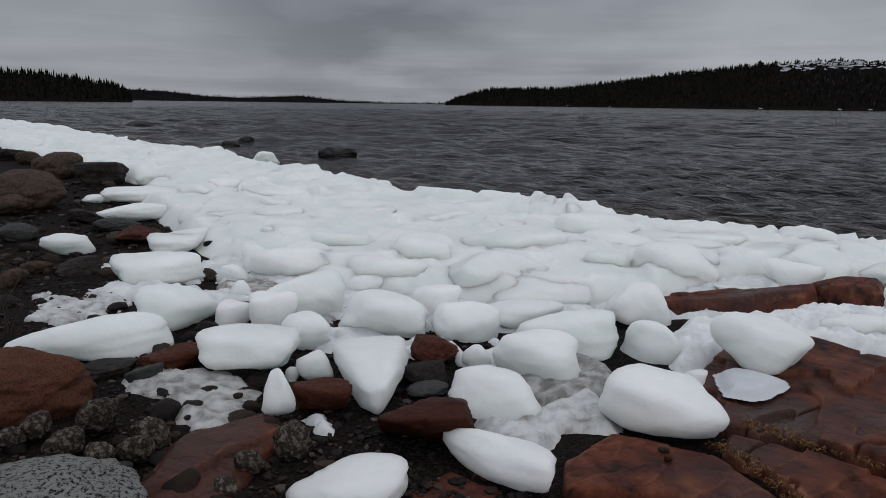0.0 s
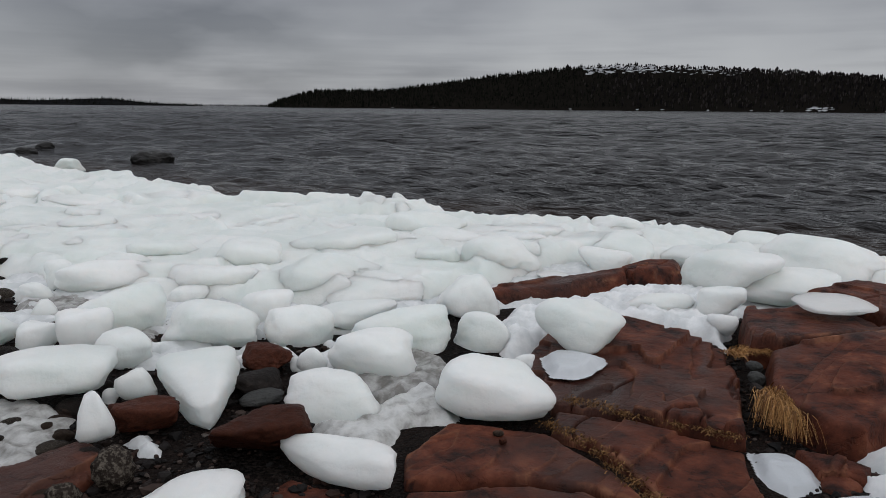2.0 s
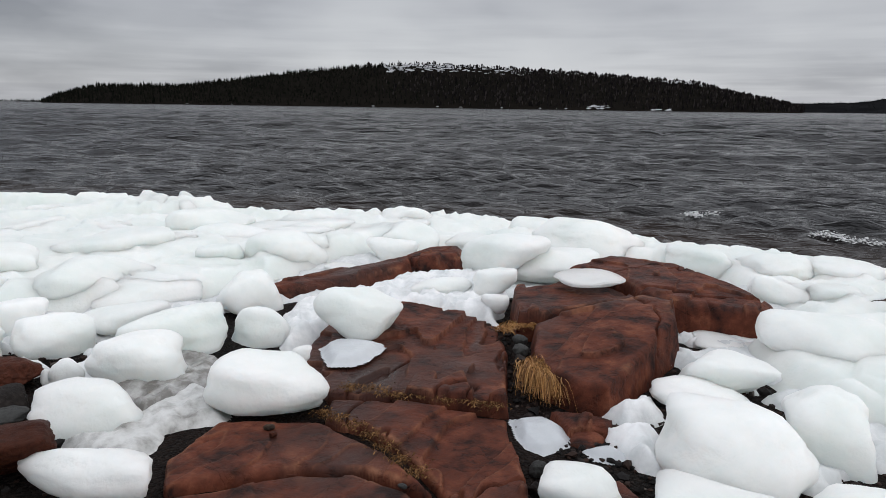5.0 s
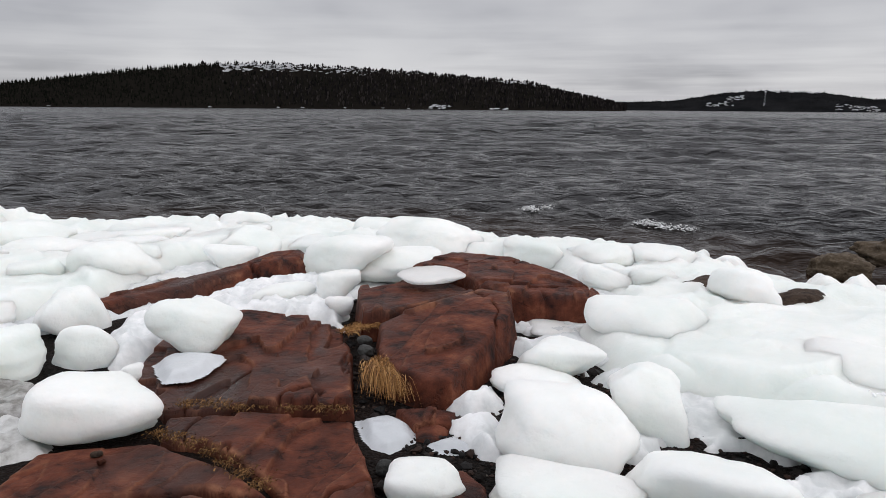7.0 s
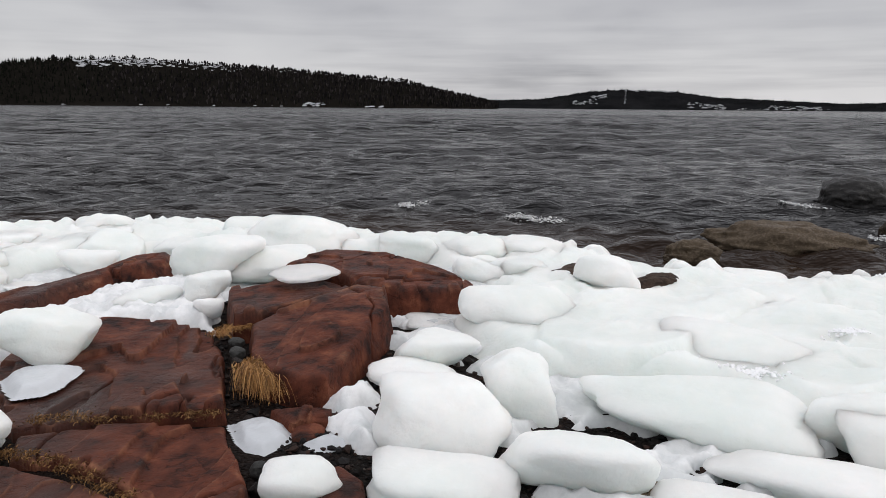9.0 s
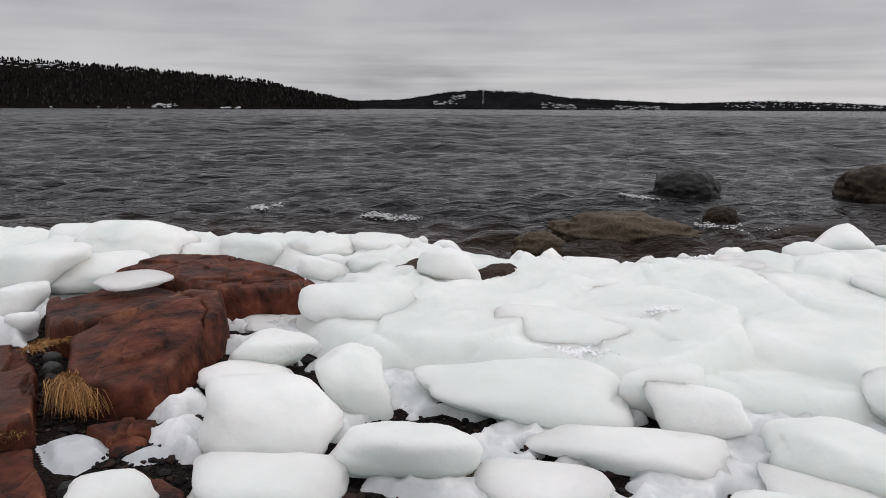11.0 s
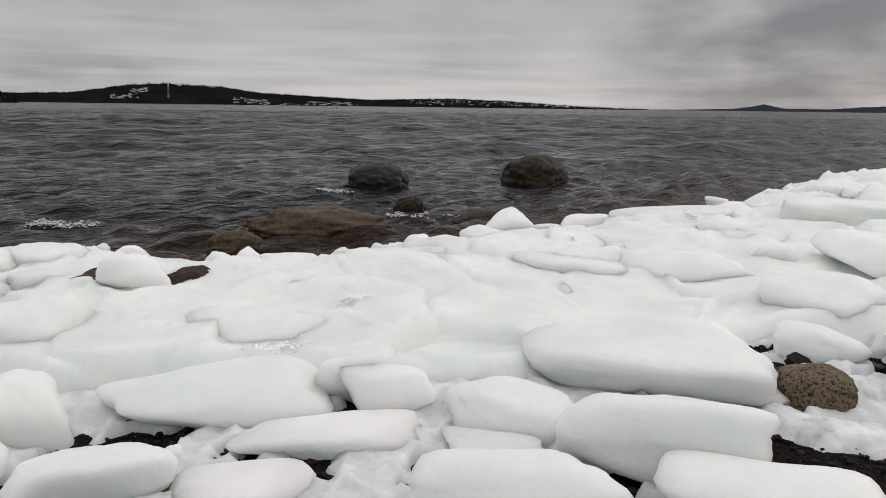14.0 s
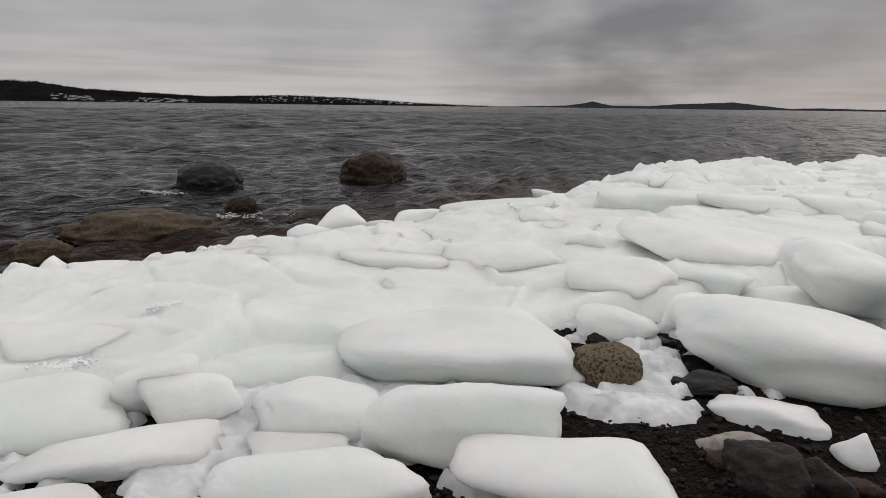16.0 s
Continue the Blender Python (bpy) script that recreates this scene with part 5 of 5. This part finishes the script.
foam_line(11.50, 9.75, 11.80, 9.20, 160, 4)
foam_line(11.40, 6.95, 11.85, 6.10, 300, 0)
foam_line(17.35, 3.85, 17.05, 2.75, 420, 1)
foam_line(13.35, 1.35, 13.95, 0.65, 220, 3)
foam_line(13.30, 0.15, 13.60, -0.75, 160, 2)


# ---- dead twigs at the beach's edge ----
def dead_shrub(x, y, z, seed):
    rng = np.random.RandomState(seed)
    shrub = tagged(new("dead_shrub"), "thin bare dark twigs standing in beach gravel", "shrub")
    shrub.location = (x, y, z)
    for _ in range(5):
        lean = rng.normal(0, 0.28, 2)
        tall = rng.uniform(0.35, 0.62)
        verts, faces = [], []
        for k in range(7):
            t = k / 6
            r = 0.0045 * (1 - 0.75 * t)
            cx, cy = lean * tall * t ** 1.3 + rng.normal(0, 0.006, 2)
            verts += [(cx + r * math.cos(a * 1.257), cy + r * math.sin(a * 1.257), tall * t) for a in range(5)]
        faces = [(k * 5 + a, k * 5 + (a + 1) % 5, k * 5 + 5 + (a + 1) % 5, k * 5 + 5 + a) for k in range(6) for a in range(5)]
        stem = new("stem", mesh_of("stem", verts, faces, "twig_bark"))
        stem.parent = shrub
        for _ in range(2):
            h = rng.uniform(0.4, 0.8)
            base = Vector((*(lean * tall * h ** 1.3), tall * h))
            tip = base + Vector((*rng.normal(0, 0.09, 2), rng.uniform(0.06, 0.16)))
            twig = new("twig", mesh_of("twig", [base + Vector(o) for o in ((0.002, 0, 0), (-0.001, 0.002, 0), (-0.001, -0.002, 0))] + [tip], [(0, 1, 3), (1, 2, 3), (2, 0, 3)], "twig_bark"))
            twig.parent = stem
    return shrub


dead_shrub(-3.25, 5.40, 0.45, 0)
dead_shrub(-2.90, 4.86, 0.45, 1)
dead_shrub(-3.16, 5.05, 0.45, 2)

# ---- dry grass ----
def blades(name, spots, count, length, spread, seed, label, fall=(0.0, 0.0), mat_name="dry_grass", fan=0.7, droop=0.72):
    """Tufts of bent blades; each blade is a narrow tapering strip."""
    rng = np.random.RandomState(seed)
    verts, faces = [], []
    for (x0, y0, z0) in spots:
        for _ in range(count):
            x, y = x0 + rng.normal(0, spread), y0 + rng.normal(0, spread)
            a = rng.uniform(0, 6.28)
            lean = np.array([math.cos(a) * fan + fall[0], math.sin(a) * fan + fall[1]])
            ln = length * rng.uniform(0.5, 1.15)
            wd = 0.0027 * rng.uniform(0.7, 1.4)
            side = np.array([-math.sin(a + 0.8), math.cos(a + 0.8)]) * wd
            base = len(verts)
            for k in range(5):
                t = k / 4
                q = np.array([x, y]) + lean * ln * (t ** 1.4) * 0.75
                h = z0 + ln * (0.75 * t - droop * t * t)
                taper = 1 - 0.85 * t
                verts += [(*(q - side * taper), h), (*(q + side * taper), h + 0.001)]
            faces += [(base + 2 * k, base + 2 * k + 1, base + 2 * k + 3, base + 2 * k + 2) for k in range(4)]
    return tagged(new(name, mesh_of(name, verts, faces, mat_name)), label, "grass", kind="stuff")


tuft = blades("grass_tuft", [(2.66, 3.03, 0.60), (2.62, 2.97, 0.60), (2.63, 2.90, 0.59)], 480, 0.27, 0.035, 31, "drooping tuft of golden dry grass in a rock crack", fall=(-0.38, -0.72), fan=0.42, droop=0.95)
blades("grass_strip", [(2.87, 3.66, 0.60), (3.00, 3.71, 0.60), (3.06, 3.67, 0.60), (2.93, 3.68, 0.60)], 90, 0.12, 0.03, 32, "flattened dry grass in a rock crack", fall=(0.1, -0.3))
blades("grass_strip", [(1.62, 3.30, 0.56), (1.71, 3.24, 0.56), (1.77, 3.15, 0.56), (1.82, 3.08, 0.56), (1.92, 3.03, 0.56), (2.02, 2.91, 0.56), (2.12, 2.82, 0.56), (2.18, 2.74, 0.56)], 110, 0.055, 0.035, 33, "flattened brown grass along a rock crack", mat_name="brown_grass")
blades("grass_strip", [(1.39, 3.08, 0.55), (1.44, 3.00, 0.55), (1.47, 2.89, 0.55), (1.49, 2.76, 0.55), (1.50, 2.62, 0.55), (1.51, 2.48, 0.55), (1.52, 2.35, 0.55)], 110, 0.05, 0.03, 34, "flattened brown grass along a rock crack", mat_name="brown_grass")


# ---- far shores ----
def hill(name, rows, dist, depth, trees, tree_h, seed, mat_name, label, wood_label, bare=(), leafless=None):
    """A wooded ridge: rows of (azimuth, elevation) of its skyline, seen from the beach. Returns the place of (azimuth, rise) on its slope.
    bare: stretches (from, to, low, high) of azimuth and rise with few trees."""
    az, el = np.array(rows).T
    aa = np.arange(az[0], az[-1], 0.12)
    crest = np.maximum(0.5, dist * np.tan(np.radians(np.interp(aa, az, el))) + 2.1 - 0.3 * tree_h)
    crest = crest * (1 + 0.02 * np.sin(aa * 5.1 + seed) + 0.015 * np.sin(aa * 13.7))

    def place(a, k):
        d = dist * (1 + depth * k)
        up = np.interp(a, aa, crest) * (1 + depth * k) * math.sin(min(k / 0.7, 1.0) * math.pi / 2) * (1 if k <= 0.7 else 1 - (k - 0.7))
        return d * math.sin(math.radians(a)), d * math.cos(math.radians(a)), up

    ks = np.linspace(0, 1, 9)
    grid = [place(a, k) if k else (*place(a, 0)[:2], -0.5) for k in ks for a in aa]
    na = len(aa)
    faces = [(k * na + i, k * na + i + 1, (k + 1) * na + i + 1, (k + 1) * na + i) for k in range(len(ks) - 1) for i in range(na - 1)]
    tagged(new(name, mesh_of(name, grid, faces, mat_name)), label, "hill", kind="structure")
    rng = np.random.RandomState(seed)
    verts, tri, bare_verts, bare_tri = [], [], [], []
    for _ in range(trees):
        a, k = rng.uniform(aa[0], aa[-1]), rng.uniform(0.01, 0.72) ** 0.85
        if any(lo <= a <= hi and k0 <= k <= k1 for lo, hi, k0, k1 in bare) and rng.rand() < 0.82:
            continue
        x, y, zz = place(a, k)
        h = tree_h * (0.3 + 0.75 * rng.rand() ** 1.4) * (1.3 if rng.rand() < 0.05 else 1.0)
        wd = h * rng.uniform(0.12, 0.24)
        if leafless is not None and a > leafless + 2.0 * rng.randn() and rng.rand() < 0.72:
            base, wd = len(bare_verts), 0.09 * h
            bare_verts += [(x - wd, y, zz), (x + wd * 0.5, y - wd, zz), (x + wd * 0.5, y + wd, zz), (x - 2.4 * wd, y + wd, zz + 0.62 * h), (x + 2.2 * wd, y - wd, zz + 0.70 * h), (x + wd, y + 2.2 * wd, zz + 0.66 * h), (x + 0.4 * wd, y, zz + h)]
            bare_tri += [(base + i, base + j, base + k_) for i, j, k_ in ((0, 1, 3), (1, 4, 3), (1, 2, 4), (2, 5, 4), (2, 0, 5), (0, 3, 5), (3, 4, 6), (4, 5, 6), (5, 3, 6))]
            continue
        t0 = rng.uniform(0, 6.28)
        for lo, hi, ww in ((0.0, 0.6, 1.0), (0.35, 1.0, 0.62)):
            base = len(verts)
            verts += [(x + wd * ww * math.cos(t0 + q * 1.257) * rng.uniform(0.7, 1.2), y + wd * ww * math.sin(t0 + q * 1.257), zz + h * lo) for q in range(5)]
            verts.append((x, y, zz + h * hi))
            tri += [(base + q, base + (q + 1) % 5, base + 5) for q in range(5)]
    tagged(new("spruce_forest", mesh_of("spruce_forest", verts, tri, "spruce", flat=True)), wood_label, "forest", kind="stuff")
    if bare_tri:
        tagged(new("leafless_forest", mesh_of("leafless_forest", bare_verts, bare_tri, "bare_wood", flat=True)), "brownish grey leafless trees on the far slope", "forest", kind="stuff")
    return place


def snow_patches(place, areas, seed, lift, label):
    """Ragged low mounds of snow on a far slope. areas: from, to, low, high (azimuth and rise), how many, and their half width in metres."""
    rng = np.random.RandomState(seed)
    verts, faces = [], []
    for a0, a1, k0, k1, count, size in areas:
        for _ in range(count):
            x, y, zz = place(rng.uniform(a0, a1), rng.uniform(k0, k1))
            turn = math.atan2(x, y)
            along, wide, tall = (math.cos(turn), -math.sin(turn)), size * rng.uniform(0.4, 1.3), size * rng.uniform(0.10, 0.28)
            base = len(verts)
            for q in range(9):
                t = q / 9 * 6.283
                r = rng.uniform(0.65, 1.1)
                e, n_ = wide * r * math.cos(t), tall * 2 * r * math.sin(t)
                verts.append((x + along[0] * e + math.sin(turn) * n_, y + along[1] * e + math.cos(turn) * n_, zz + lift + tall * math.sin(t) * r))
            verts.append((x - math.sin(turn) * 1.0, y - math.cos(turn) * 1.0, zz + lift + tall * 0.3))
            faces += [(base + q, base + (q + 1) % 9, base + 9) for q in range(9)]
    tagged(new("snow_patches", mesh_of("snow_patches", verts, faces, "old_snow")), label, "snow", kind="stuff")


m, n, b, c = material("old_snow", 0.9, spec=0.0)
n.link(n.mix(n.noise(world_coord(n), 0.2, 4.0), (0.16, 0.165, 0.175), (0.62, 0.63, 0.65)), b.inputs["Base Color"])

hill("hill", [(-52, 2.3), (-38, 2.0), (-29.6, 1.82), (-26.3, 1.63), (-22.8, 1.08), (-22.2, 0.8), (-21.6, 0.25)], 620, 0.35, 3200, 6.5, 1, "hillside", "dark wooded point across the lake", "dark spruce forest on the near point")
low_ridge = hill("hill", [(-26, 0.9), (-22.3, 0.82), (-19.1, 0.66), (-16.3, 0.35), (-13.9, 0.30), (-9.7, 0.49), (-6.7, 0.17), (-2.4, 0.0), (2.6, 0.0)], 2300, 0.2, 2400, 8, 2, "far_hillside", "low wooded ridge far across the lake", "far dark forest on a low ridge")
broad_hill = hill("hill", [(1.5, -0.05), (2.2, 0.4), (3.3, 0.72), (5.1, 1.21), (10.7, 1.31), (13.2, 1.67), (16.9, 2.18), (19.7, 2.58), (23.9, 3.03), (25.7, 3.15), (29.3, 3.26), (33.4, 3.04),
              (37.6, 2.84), (41.9, 2.57), (45.6, 2.24), (49.0, 2.04), (51.1, 1.48), (54.8, 0.68), (56.5, 0.3)], 1100, 0.35, 12000, 7, 3, "hillside", "broad dark wooded hill with snow patches on top", "dense dark spruce forest on the hill",
              leafless=27.5, bare=[(25.5, 35.5, 0.40, 0.66), (46.5, 49.5, 0.5, 0.66)])
long_hill = hill("hill", [(53, 0.3), (54.6, 0.54), (59.8, 0.71), (63.2, 1.28), (65.8, 1.46), (69.8, 1.30), (72.6, 0.88), (76.0, 0.72), (80.8, 0.48), (86.8, 0.66), (91.5, 0.52), (96.7, 0.2), (102.3, 0.0)], 2400, 0.2, 7500, 4.5, 4, "far_hillside", "long low far hills with snowy clearings", "far dark forest on low hills",
                 bare=[(62.0, 64.6, 0.1, 0.4), (65.8, 66.3, 0.1, 0.6), (70.5, 75, 0.02, 0.25), (76, 80, 0.02, 0.25), (84, 102, 0.1, 0.6)])
hill("hill", [(101.5, 0.0), (103.8, 0.02), (108.1, 0.14), (109.3, 0.3), (110.2, 0.49), (111.5, 0.19), (114.4, 0.18), (116.4, 0.35), (120.3, 0.52), (122.2, 0.30), (124.1, 0.09), (125.8, 0.17), (129, 0.1), (145, 0.2)], 3600, 0.15, 1200, 6, 5, "hazy_hillside", "hills at the far end of the lake, coloured bluish with haze", "faint forest on the farthest hills")
snow_patches(broad_hill, [(25.6, 31, 0.44, 0.64, 130, 5), (30, 37, 0.46, 0.66, 70, 4.5), (46.5, 49.5, 0.52, 0.66, 18, 5), (41.4, 43.0, 0.0, 0.05, 16, 4), (46.2, 48.0, 0.0, 0.02, 7, 4), (5, 40, 0.0, 0.004, 9, 2.5)], 8, 1.5, "old snow on bare rock among the spruces")
snow_patches(long_hill, [(62.2, 64.0, 0.10, 0.26, 34, 5), (63.6, 64.7, 0.26, 0.40, 26, 6), (66.0, 66.12, 0.1, 0.6, 40, 2.6), (66.5, 69.5, 0.50, 0.64, 44, 5), (70.6, 73.2, 0.04, 0.20, 60, 4.5), (71, 80, 0.0, 0.05, 40, 4), (76, 79.5, 0.02, 0.2, 66, 4.5), (84, 90, 0.1, 0.6, 70, 5), (90, 100, 0.1, 0.6, 110, 5)], 9, 2.0, "snowy clearings and shore ice below far woods")
